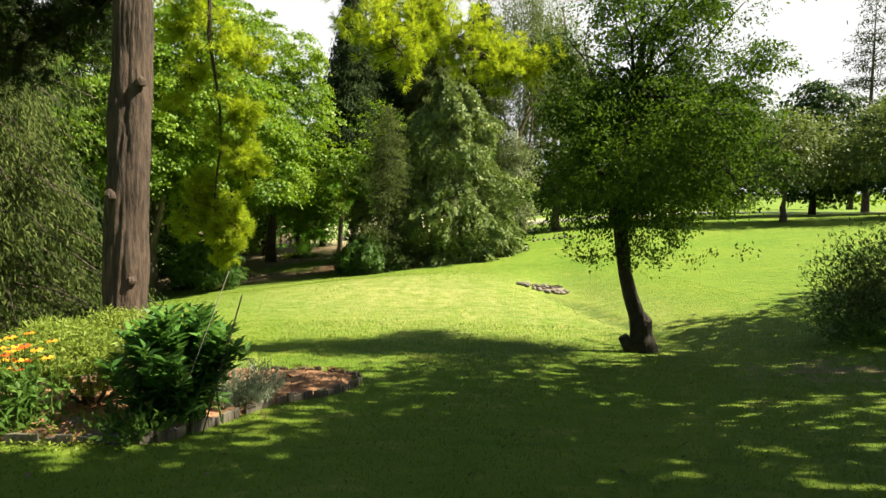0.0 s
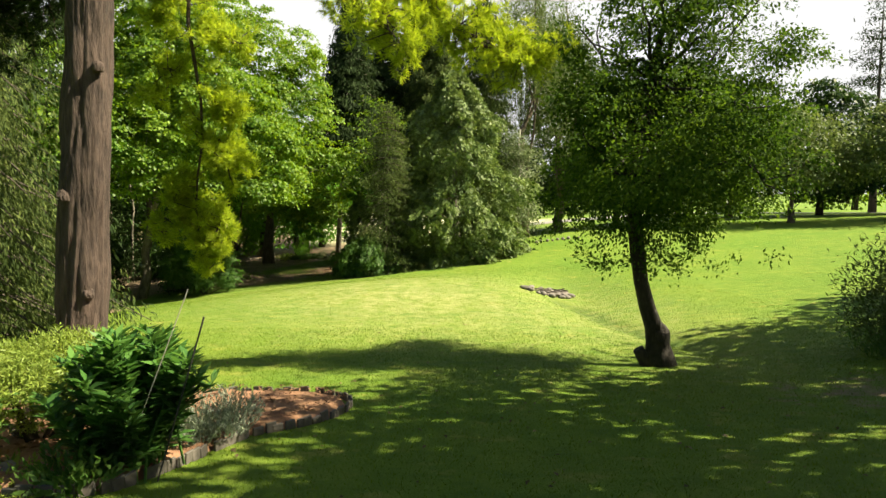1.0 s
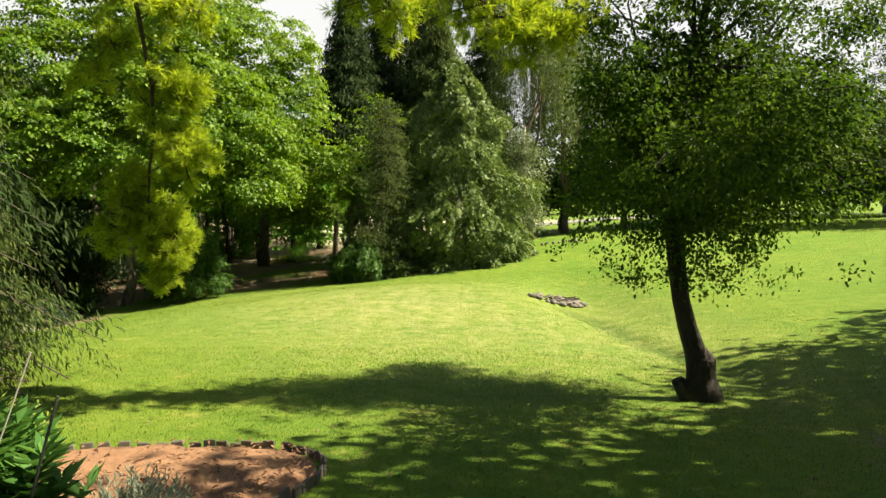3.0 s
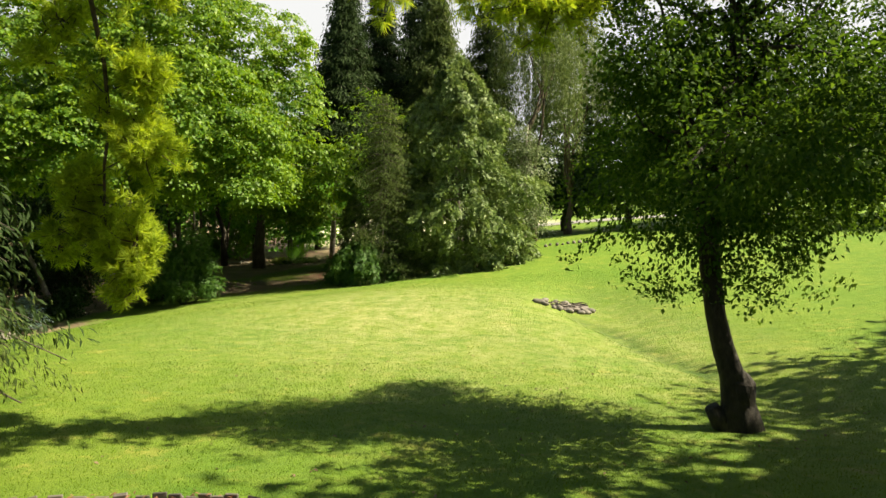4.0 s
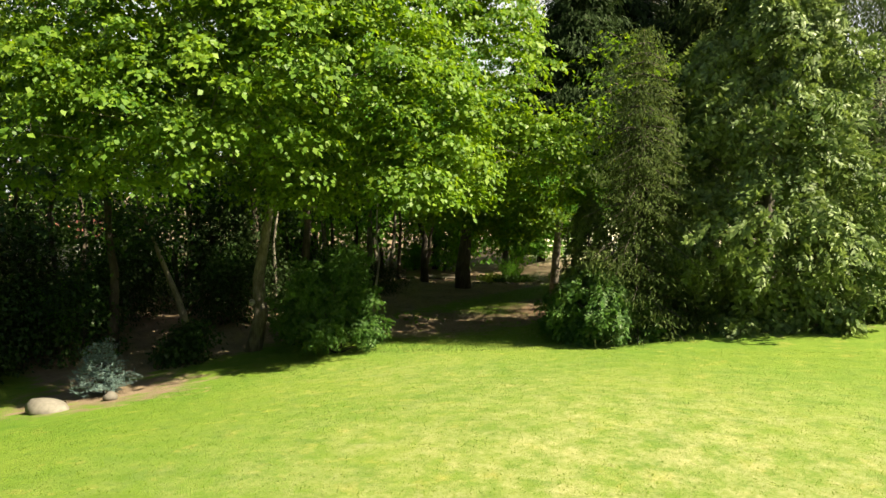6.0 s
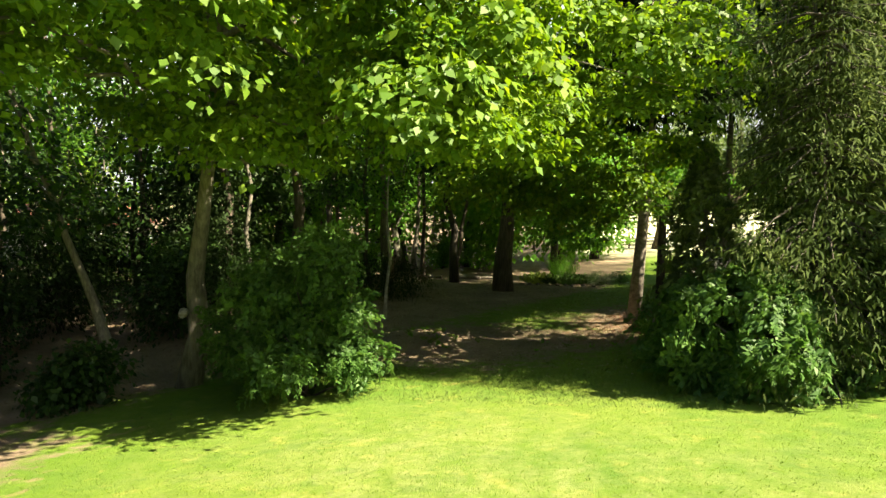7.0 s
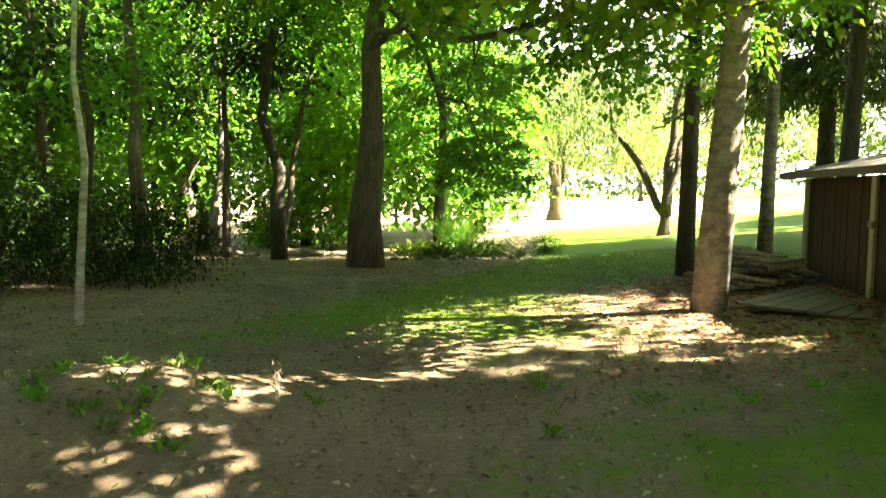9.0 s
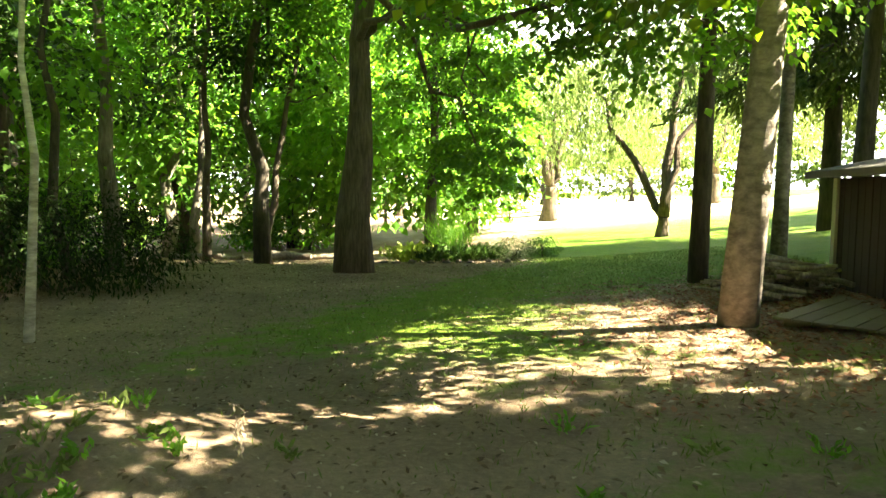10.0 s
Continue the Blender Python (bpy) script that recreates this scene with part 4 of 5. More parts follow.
def understory():
    r = np.random.default_rng(5)
    n = 0
    while n < 46:
        x, y = -46 + 32 * r.random(), 30 + 44 * r.random()
        if x > -20.5 and y < 60 or x > -19 or (x > -23 and y < 36):
            continue
        n += 1
        z = gz(x, y)
        w = 0.9 + 0.9 * r.random()
        # Bright leaves mostly beyond y 52, where lit; shade-dark ones elsewhere.
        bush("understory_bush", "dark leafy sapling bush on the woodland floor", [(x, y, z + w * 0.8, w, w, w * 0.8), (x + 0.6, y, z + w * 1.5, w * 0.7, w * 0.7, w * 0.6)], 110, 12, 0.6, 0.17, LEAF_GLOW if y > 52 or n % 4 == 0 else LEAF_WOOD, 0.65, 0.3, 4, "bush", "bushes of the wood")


understory()
# trunks told apart at the clearing
broadleaf("big_maple", "massive straight maple trunk under bright green foliage", (-14.5, 53.8), (-13.9, 53.9, 11.0), 0.35,
          [(-12.2, 56.6, 3.0, 2.3, 2.2, 2.9), (-11.6, 56.0, 0.9, 1.8, 1.6, 1.5), (-13.2, 57.5, 7.0, 3.2, 3.0, 2.6), (-16.6, 54.5, 6.8, 3.0, 3.0, 2.2), (-14.5, 50.5, 8.0, 3.6, 3.4, 2.2), (-10.8, 52.6, 7.6, 3.0, 3.0, 2.0), (-11.3, 57.6, 4.6, 2.0, 2.0, 1.8), (-14.6, 53.8, 10.5, 5.0, 5.0, 2.6), (-18.0, 51.0, 6.0, 2.4, 2.4, 1.4), (-11.6, 46.8, 4.9, 2.6, 2.2, 0.9), (-8.8, 45.4, 5.8, 2.2, 2.0, 0.8), (-13.8, 48.8, 4.8, 2.4, 2.0, 0.9), (-9.6, 49.2, 5.4, 2.2, 2.0, 0.9), (-11.5, 43.5, 6.2, 2.2, 1.8, 0.8), (-8.2, 47.5, 2.7, 2.0, 1.4, 1.0), (-10.6, 48.6, 2.9, 2.0, 1.4, 1.1), (-6.7, 48.6, 3.7, 1.8, 1.4, 1.0), (-6.2, 45.4, 3.1, 1.3, 1.0, 1.0)],
          1150, 80, 0.8, 0.135, LEAF_GLOW, BARK_MAPLE, 19, 0.012, 0.8, 0.3, -0.95, 0.6, layered=True, seed=41)
for k, (bx, by, tx, ty, h, r0, mat, lab) in enumerate([
        (-16.3, 45.4, -15.7, 45.6, 11.0, 0.046, PALE_BARK, "slim pale-barked tree leaning a little over leaf litter"),
        (-19.9, 52.1, -20.2, 52.0, 13.0, 0.17, BARK_GREY, "straight smooth grey trunk in the wood"),
        (-18.6, 57.4, -17.0, 57.6, 9.0, 0.12, BARK_MAPLE, "crooked leaning trunk at the clearing's edge"),
        (-20.3, 57.0, -20.0, 57.0, 11.0, 0.12, BARK_MAPLE, "brown trunk standing by a fallen log"),
        (-20.6, 37.6, -23.6, 36.6, 8.5, 0.13, DEADWOOD, "dead slanting bare trunk at the wood's edge"),
        (-13.8, 61.0, -13.6, 61.0, 11.0, 0.2, BARK_DARK, "dark trunk behind the big maple")]):
    z = gz(bx, by)
    lb = [(tx, ty, z + h * 0.85, 2.4, 2.4, 1.5), (tx + 0.8, ty + 0.6, z + h * 0.6, 1.6, 1.6, 0.9)]
    broadleaf("clearing_tree", lab, (bx, by), (tx, ty, z + h), r0, lb, 40 if k == 4 else 190, 16, 0.85, 0.19, LEAF_WOOD if k % 2 else LEAF_GLOW, mat, 6, 0.012, 0.75, 0.3, -0.95, 0.8, "trees round the clearing", seed=140 + k)
v, f = tube([(-16.72, 36.28, 0.0), (-16.6, 36.12, 0.0), (-16.58, 36.1, 0.0)], [0.12, 0.1, 0.085], 12, 0.05)
tagged(new("cut_knot", mesh_from("cut_knot", v, f, PALE_BARK, True)), "pale sawn branch stub on the maple trunk", "branch stub")
bush("leafy_thicket", "tall thicket of young cedar and maple shoots by the trunk", [(-13.3, 36.3, 0.1, 1.2, 1.3, 1.1), (-12.5, 36.0, 1.5, 0.75, 0.8, 0.8), (-14.6, 36.0, -0.2, 1.0, 1.0, 0.9), (-12.1, 36.4, -0.6, 0.75, 0.9, 0.6), (-13.6, 35.2, 0.9, 0.7, 0.6, 0.5), (-14.2, 36.4, 1.2, 0.6, 0.7, 0.5), (-11.9, 36.1, 0.5, 0.55, 0.6, 0.45), (-13.0, 34.9, -0.5, 0.8, 0.6, 0.6)], 2600, 24, 0.34, 0.09, LEAF_BUSH, 0.6, 0.6, 10, fan=True)
bush("hemlock_thicket", "low dark hemlock bush beside the pale trunk", [(-18.6, 48.8, -0.6, 1.6, 1.4, 1.0), (-17.2, 49.4, -0.9, 1.0, 1.0, 0.7), (-20.2, 48.4, -0.2, 1.4, 1.3, 1.3)], 420, 20, 0.5, 0.12, NEEDLE_DARK, 0.3, 0.5, 6)
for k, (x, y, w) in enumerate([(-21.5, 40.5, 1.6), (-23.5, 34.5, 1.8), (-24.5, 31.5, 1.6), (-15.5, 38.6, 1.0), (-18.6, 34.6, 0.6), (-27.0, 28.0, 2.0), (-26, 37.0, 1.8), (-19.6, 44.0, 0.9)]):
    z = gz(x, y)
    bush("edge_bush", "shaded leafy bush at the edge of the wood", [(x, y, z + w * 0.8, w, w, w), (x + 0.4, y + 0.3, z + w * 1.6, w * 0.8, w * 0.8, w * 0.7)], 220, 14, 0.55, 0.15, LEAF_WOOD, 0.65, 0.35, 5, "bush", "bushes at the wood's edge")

# Dark bushes added to fill bright gaps where the wood lies in deep shade.
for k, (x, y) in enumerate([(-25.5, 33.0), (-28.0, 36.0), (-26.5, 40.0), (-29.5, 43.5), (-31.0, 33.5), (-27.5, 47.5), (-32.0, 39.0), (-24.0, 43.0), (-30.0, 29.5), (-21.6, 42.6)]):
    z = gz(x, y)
    bush("hemlock", "near-black hemlock bush added to darken the shaded wood", [(x, y, z + 1.2, 1.9, 1.9, 1.2), (x + 0.3, y - 0.2, z + 2.8, 1.6, 1.6, 1.2), (x, y, z + 4.4, 1.1, 1.1, 1.1)], 250, 16, 0.7, 0.22, NEEDLE_DARK, 0.35, 0.5, 4, "hemlock tree", "young hemlocks in the wood")

# dark trees closing the view
r = np.random.default_rng(23)
spots = [(-16 - 6 * k + r.normal(), 70 + 3 * r.normal() + k, 15 + 3 * r.random()) for k in range(1, 6)] + [(-24 - 5 * (k % 3), 22 - 5 * (k // 3) + r.normal(), 14 + 3 * r.random()) for k in range(6)] + [(-21.5, 21.5, 12.5), (-15.5, 9.0, 13)]
spots += [(-17.8, 64.0, 14.0), (-21.5, 67.0, 15.0), (-15.0, 67.5, 13.0), (-25.0, 63.5, 15.0), (-13.6, 72.0, 11.0), (-28.5, 58.0, 15.0), (-24.5, 47.0, 14.5), (-33.0, 31.0, 14.0), (-36.5, 37.5, 14.0), (-31.0, 25.5, 13.0)]
for k, (x, y, h) in enumerate(spots):
    z = gz(x, y)
    # Beyond y 57 the sunlit leaf colour, nearer the shade-dark one.
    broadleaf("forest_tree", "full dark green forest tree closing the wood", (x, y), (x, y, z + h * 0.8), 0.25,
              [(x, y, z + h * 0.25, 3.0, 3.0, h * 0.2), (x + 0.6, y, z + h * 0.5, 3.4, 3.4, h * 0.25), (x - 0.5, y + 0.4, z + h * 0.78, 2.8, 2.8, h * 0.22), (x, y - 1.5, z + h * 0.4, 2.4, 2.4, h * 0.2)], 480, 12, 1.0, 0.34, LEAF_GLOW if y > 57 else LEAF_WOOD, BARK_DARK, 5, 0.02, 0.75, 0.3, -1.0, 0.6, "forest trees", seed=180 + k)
for k, (x, y, h) in enumerate([(-58, 118, 17), (-46, 122, 15), (-34, 126, 17), (-22, 128, 14), (-10, 132, 15), (2, 130, 13), (14, 134, 15), (26, 128, 14), (38, 120, 15), (50, 112, 15), (62, 98, 14), (74, 84, 15), (-62, 100, 16), (-60, 82, 16), (-58, 64, 16), (-58, 46, 15), (-55, 30, 15), (62, 62, 12), (66, 44, 12)]):
    z = gz(x, y)
    broadleaf("field_tree", "distant broad green tree beyond the field", (x, y), (x, y, z + h * 0.7), 0.35,
              [(x, y, z + h * 0.3, 7.0, 4.0, h * 0.3), (x + 2.0, y, z + h * 0.62, 5.5, 4.0, h * 0.3), (x - 2.5, y, z + h * 0.55, 5.0, 4.0, h * 0.3)], 260, 12, 1.7, 0.62, LEAF_ORCHARD if k % 2 else LEAF_MAPLE, BARK_DARK, 4, 0.02, 0.75, 0.3, -1.0, 0.5, "trees beyond the field", seed=220 + k)
# unseen maples added off to the side to cast the lawn's shade
for k, (x, y, h, rr) in enumerate([(9.6, 3.8, 14.0, 2.7), (12.0, 0.5, 12.5, 3.0), (5.7, 2.5, 12.5, 2.7), (9.9, 7.8, 14.0, 2.6), (14.0, 9.6, 12.5, 2.6), (16.2, 13.4, 12.0, 3.1), (19.4, 17.0, 10.0, 2.6), (6.5, 2.6, 14.0, 1.5)]):
    z = gz(x, y)
    broadleaf("unseen_shade_maple", "unseen maple added beside the lawn to cast dappled shade", (x, y), (x, y, z + h * 0.7), 0.25,
              [(x, y, z + h * 0.6, rr, rr, h * 0.3), (x - rr * 0.6, y - 0.8, z + h * 0.5, rr * 0.6, rr * 0.6, h * 0.2), (x - 0.3, y + rr * 0.6, z + h * 0.55, rr * 0.6, rr * 0.6, h * 0.22)], (340, 340, 320, 320, 300, 300, 170, 280)[k], 14, 0.8, 0.3, LEAF_MAPLE, BARK_MAPLE, 6, seed=260 + k)

# unseen trees added behind and beside the start, closing off low sky light
for k, (x, y, h) in enumerate([(-22, -4, 13), (-15, -11, 14), (-6, -15, 13), (4, -14, 14), (13, -13, 13), (21, -7, 14), (27, 3, 13), (30, 13, 12), (-24, 7, 14)]):
    z = gz(x, y)
    broadleaf("sky_block_tree", "unseen tree added behind the lawn to block low sky light", (x, y), (x, y, z + h * 0.75), 0.26,
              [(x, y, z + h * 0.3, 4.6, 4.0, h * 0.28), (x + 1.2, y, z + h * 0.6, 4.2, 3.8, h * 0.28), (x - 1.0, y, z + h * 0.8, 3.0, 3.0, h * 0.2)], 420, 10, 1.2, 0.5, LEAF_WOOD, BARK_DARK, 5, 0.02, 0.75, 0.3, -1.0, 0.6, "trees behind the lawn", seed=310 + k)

# maples added beside the cedar, mostly unseen, to shade the path into the clearing
for k, (x, y, h) in enumerate([(-3.4, 42.2, 11.5), (1.2, 46.4, 12.5)]):
    z = gz(x, y)
    broadleaf("added_shade_maple", "maple added behind the cedar to dapple the clearing with shade", (x, y), (x, y, z + h * 0.75), 0.13,
              [(x, y, z + h * 0.65, 2.3, 2.3, 2.4), (x - 1.6, y - 1.2, z + h * 0.6, 1.5, 1.5, 1.3), (x - 0.4, y - 2.0, z + h * 0.75, 1.5, 1.4, 1.3), (x - 1.0, y + 1.2, z + h * 0.85, 1.6, 1.6, 1.2), (x + 1.5, y + 0.5, z + h * 0.5, 1.7, 1.7, 1.2)], (60, 85)[k], 24, 0.75, 0.2, LEAF_MAPLE, BARK_DARK, 8, seed=290 + k)

# willows by the field
willow("willow", "old forked willow with long yellow-green hanging twigs", (-9.5, 77.0), [(-1.3, 0.2, 8.5, 2.0, 0.28), (1.6, 0.3, 9.0, 2.0, 0.26), (0.4, 1.0, 8.5, 2.0, 0.2)], 620, 7.5, 6.5, 11.0, 44, None, 5, 0.42, 0.24)
willow("willow", "leaning willow with several dark stems at the field", (-5.1, 65.2), [(-2.8, 0.3, 6.0, 0.8, 0.2), (0.8, 0.2, 8.5, 0.8, 0.24), (1.7, 0.5, 7.5, 0.8, 0.17)], 460, 5.6, 5.0, 10.5, 40, None, 6, 0.25, 0.2)
willow("willow", "large willow with a curtain of hanging twigs over the field", (1.5, 84.0), [(-1.5, 0.2, 9.0, 2.0, 0.28), (1.6, 0.3, 9.0, 2.0, 0.26)], 420, 7.5, 6.5, 12.0, 40, None, 7, 0.42, 0.26)
willow("willow", "large willow with a curtain of hanging twigs over the field", (-22.0, 92.0), [(-1.5, 0.2, 9.0, 2.0, 0.28), (1.6, 0.3, 9.0, 2.0, 0.26)], 420, 7.0, 7.5, 13.0, 40, None, 8, 0.42, 0.28)


# ---------- flower bed on the lawn ----------
def bed_outline(n=120):
    """Closed smooth outline of the bed."""
    k = np.array([(-5.0, 5.75), (-4.0, 5.6), (-3.2, 5.6), (-2.6, 5.75), (-2.3, 6.6), (-2.05, 7.5), (-1.6, 8.0), (-1.3, 8.55), (-1.25, 9.2), (-1.6, 9.7), (-2.6, 9.85), (-4.1, 9.6), (-5.2, 8.9), (-5.6, 7.4)])
    m = len(k)
    out = []
    for t in np.linspace(0, m, n, endpoint=False):
        i, f = int(t), t - int(t)
        a, b, c, d = k[(i - 1) % m], k[i % m], k[(i + 1) % m], k[(i + 2) % m]
        out.append(0.5 * (2 * b + (c - a) * f + (2 * a - 5 * b + 4 * c - d) * f * f + (3 * b - a - 3 * c + d) * f ** 3))
    return np.array(out)


def flower_bed():
    o = bed_outline()
    mid = o.mean(0)
    vs, fs = [], []
    rings = 16
    for q in range(rings + 1):
        for p in o:
            w = mid + (p - mid) * (1 - q / rings * 0.97)
            h = gz(*w) + (-0.05 if q == 0 else 0.07 + 0.04 * noise.noise(Vector((w[0] * 5, w[1] * 5, 0))) + 0.05 * min(q, 4) / 4)
            vs.append((w[0], w[1], h))
    n = len(o)
    for q in range(rings):
        for j in range(n):
            fs.append((q * n + j, q * n + (j + 1) % n, (q + 1) * n + (j + 1) % n, (q + 1) * n + j))
    fs.append(tuple(range(rings * n, rings * n + n)))
    me = mesh_from("flower_bed", vs, fs, MULCH, True)
    bed = tagged(new("flower_bed", me), "raised bed of reddish bark mulch edged with short grey boards", "flower bed", "", "structure")
    # chips of bark
    r = np.random.default_rng(9)
    m = 1500
    t = r.integers(0, n, m)
    w = mid + (o[t] - mid) * (np.sqrt(r.random((m, 1))) * 0.97)
    c = np.stack([w[:, 0], w[:, 1], ground_z(w[:, 0], w[:, 1]) + 0.15], 1)
    chips = quads_mesh("bark_chips", leaf_quads(c, rand_dirs(m, 0.2), unit(rand_dirs(m) * 0.5 + np.array([0, 0, 1.0])), 0.03 + 0.07 * r.random(m), 0.025), MULCH)
    tagged(new("bark_chips", chips), "loose reddish bark chips on the bed", "mulch", "", "stuff")
    # edging blocks
    bm = box_bm((0.125, 0.03, 0.3), (0, 0, 0), 0.006)
    block = bpy.data.meshes.new("edging_board")
    bm.to_mesh(block)
    bm.free()
    block.materials.append(EDGING)
    seg = np.linalg.norm(np.roll(o, -1, 0) - o, axis=1)
    run = np.cumsum(seg)
    for s in np.arange(0.05, run[-1], 0.13):
        j = int(np.searchsorted(run, s)) % n
        d = o[(j + 1) % n] - o[j]
        p = o[j] + (o[j] - mid) / np.linalg.norm(o[j] - mid) * 0.03
        ob = new("edging_board", block)
        ob.matrix_basis = pose(p[0], p[1], gz(*p) - 0.055 + r.normal() * 0.012, r.normal() * 3, r.normal() * 3, math.degrees(math.atan2(d[1], d[0])) + r.normal() * 4)
        ob.parent = bed


flower_bed()


def broad_shrub():
    x, y = -2.62, 6.2
    z = gz(x, y)
    th = thing("broad_leaf_shrub", "dense shrub of glossy dark green pointed leaves in the bed", "shrub", "", (x, y, z))
    r = np.random.default_rng(3)
    cs, ax, nm = [], [], []
    for i in range(64):
        a, q = r.random() * 6.283, math.sqrt(r.random())
        e = np.array([x + 0.66 * q * math.cos(a), y + 0.6 * q * math.sin(a), z + 0.36 + 0.82 * math.sqrt(max(0, 1 - q * q * 0.85)) * (0.75 + 0.35 * r.random())])
        s = np.array([x + 0.12 * r.normal(), y + 0.12 * r.normal(), z])
        v, f = tube(curve_path(s, e, 6, 0, 0.05, i), np.linspace(0.012, 0.005, 6), 5, 0)
        part_mesh("stem", mesh_from("stem", v, f, LEAF_SHRUB), th)
        for t in np.linspace(0.2, 1.0, 17):
            b = s + (e - s) * t
            for w in range(4):
                g = r.random() * 6.283
                d = unit(np.array([math.cos(g), math.sin(g), 0.25 + 0.5 * t + 0.25 * r.normal()]))
                cs.append(b + d * 0.085)
                ax.append(d)
                nm.append(np.array([0, 0, 1.0]) - d * 0.3 + r.normal(size=3) * 0.25)
    cs, ax, nm = np.array(cs), np.array(ax), np.array(nm)
    part_mesh("foliage", quads_mesh("foliage", leaf_quads(cs, ax, nm, 0.13 + 0.07 * r.random(len(cs)), 0.055, 0.12), LEAF_SHRUB), th)


broad_shrub()


def juniper():
    x, y = -3.85, 6.9
    z = gz(x, y)
    th = thing("juniper", "spreading golden juniper with a flat feathery top and dark underside", "juniper shrub", "", (x, y, z))
    lobes = [(x - 0.35, y, z + 0.82, 0.55, 0.5, 0.2), (x + 0.3, y + 0.1, z + 0.92, 0.6, 0.5, 0.18), (x + 0.05, y - 0.35, z + 0.74, 0.6, 0.3, 0.16), (x - 0.75, y + 0.05, z + 0.68, 0.3, 0.35, 0.14), (x + 0.85, y + 0.1, z + 0.8, 0.3, 0.35, 0.14), (x, y, z + 0.5, 0.55, 0.5, 0.22)]
    for i in range(24):
        q = lobes[i % 6]
        v, f = tube(curve_path((x, y, z + 0.02), (q[0], q[1] + 0.1 * math.sin(i * 2.1), q[2]), 5, 0.05, 0.05, i), np.linspace(0.022, 0.006, 5), 5, 0)
        part_mesh("stem", mesh_from("stem", v, f, BARK_DARK), th)
    c, o = lobe_points(lobes, 950, 0.5, -0.9)
    o = o * np.array([1, 1, 0.3]) + np.array([0, 0, 0.3])
    part_mesh("foliage", quads_mesh("foliage", sprays(c, o, 24, 0.13, 0.055, 0.22, -0.1, 0.4, 0.9), LEAF_JUNIPER), th)


juniper()


def spiky(name, label, at, radius, height, n, leaf, ln, width, category="plant", spread=0.5, per=14, group=""):
    """Upright stems set with narrow leaves."""
    x, y = at
    z = gz(x, y)
    th = thing(name, label, category, group, (x, y, z))
    r = np.random.default_rng(int(abs(x * 31 + y * 17)))
    a, q = r.random(n) * 6.283, np.sqrt(r.random(n)) * radius
    s = np.stack([x + 0.4 * q * np.cos(a), y + 0.4 * q * np.sin(a), np.full(n, z + 0.02)], 1)
    e = np.stack([x + q * np.cos(a) * (1 + spread), y + q * np.sin(a) * (1 + spread), z + height * (0.65 + 0.4 * r.random(n)) * (1 - 0.3 * (q / radius) ** 2)], 1)
    t = np.tile(np.linspace(0.25, 1, per), n)[:, None]
    c = np.repeat(s, per, 0) + np.repeat(e - s, per, 0) * t + r.normal(size=(n * per, 3)) * ln * 0.15
    ax = unit(np.repeat(e - s, per, 0)) * 0.8 + rand_dirs(n * per) * 0.6 + np.array([0, 0, 0.2])
    part_mesh("foliage", quads_mesh("foliage", leaf_quads(c, ax, rand_dirs(n * per), ln * (0.7 + 0.6 * r.random(n * per)), width), leaf), th)
    return th


spiky("silver_sage", "silvery grey lavender clump at the bed's edge", (-2.22, 7.25), 0.28, 0.6, 120, LEAF_SAGE, 0.055, 0.014, "plant", 0.5, 18)
spiky("silver_sage", "silvery grey lavender clump at the bed's edge", (-2.4, 6.9), 0.26, 0.52, 100, LEAF_SAGE, 0.055, 0.014, "plant", 0.5, 18)
spiky("creeping_plant", "low yellow-green creeping plant on the bed", (-3.4, 5.8), 0.45, 0.16, 120, LEAF_JUNIPER, 0.05, 0.02, "plant", 0.4, 8)
spiky("bed_perennial", "low leafy green perennial under the shrub", (-2.8, 5.75), 0.32, 0.36, 60, LEAF_BUSH, 0.09, 0.035, "plant", 0.6, 9)


def coneflowers():
    r = np.random.default_rng(12)
    petal_me = {}
    for k in range(24):
        x, y = -4.02 + r.normal() * 0.17, 5.95 + r.normal() * 0.17
        z = gz(x, y)
        h = 0.55 + 0.35 * r.random()
        th = thing("coneflower", "rust and yellow daisy with a dark centre", "flower", "daisies in the bed", (x, y, z))
        top = np.array([x + r.normal() * 0.05, y - 0.03, z + 0.1 + h])
        v, f = tube(curve_path((x, y, z), top, 5, 0, 0.03, k), np.linspace(0.006, 0.004, 5), 5, 0)
        part_mesh("stem", mesh_from("stem", v, f, LEAF_BUSH), th)
        bm = rock_bm((0.026, 0.026, 0.03), top, k)
        part("centre", bm, BARK_DARK, th)
        g = np.linspace(0, 6.283, 13)[:-1] + r.random()
        tl = np.array([r.normal() * 0.3, -0.35 + r.normal() * 0.3, 1.0])
        d = np.stack([np.cos(g), np.sin(g), -0.15 - 0 * g], 1)
        d = unit(d - 0.25 * (d @ unit(tl))[:, None] * unit(tl))
        part_mesh("petals", quads_mesh("petals", leaf_quads(top + d * 0.034, d, np.repeat([tl], 12, 0), 0.055, 0.024, 0.15), PETAL_RUST if k % 3 == 0 else PETAL_YELLOW), th)
        n = 30
        c = np.array([x, y, z]) + np.stack([r.normal(size=n) * 0.06, r.normal(size=n) * 0.06, (0.1 + 0.75 * r.random(n)) * h], 1)
        part_mesh("foliage", quads_mesh("foliage", leaf_quads(c, rand_dirs(n) + np.array([0, 0, 0.5]), rand_dirs(n) + np.array([0, 0, 1]), 0.12, 0.035), LEAF_BUSH), th)


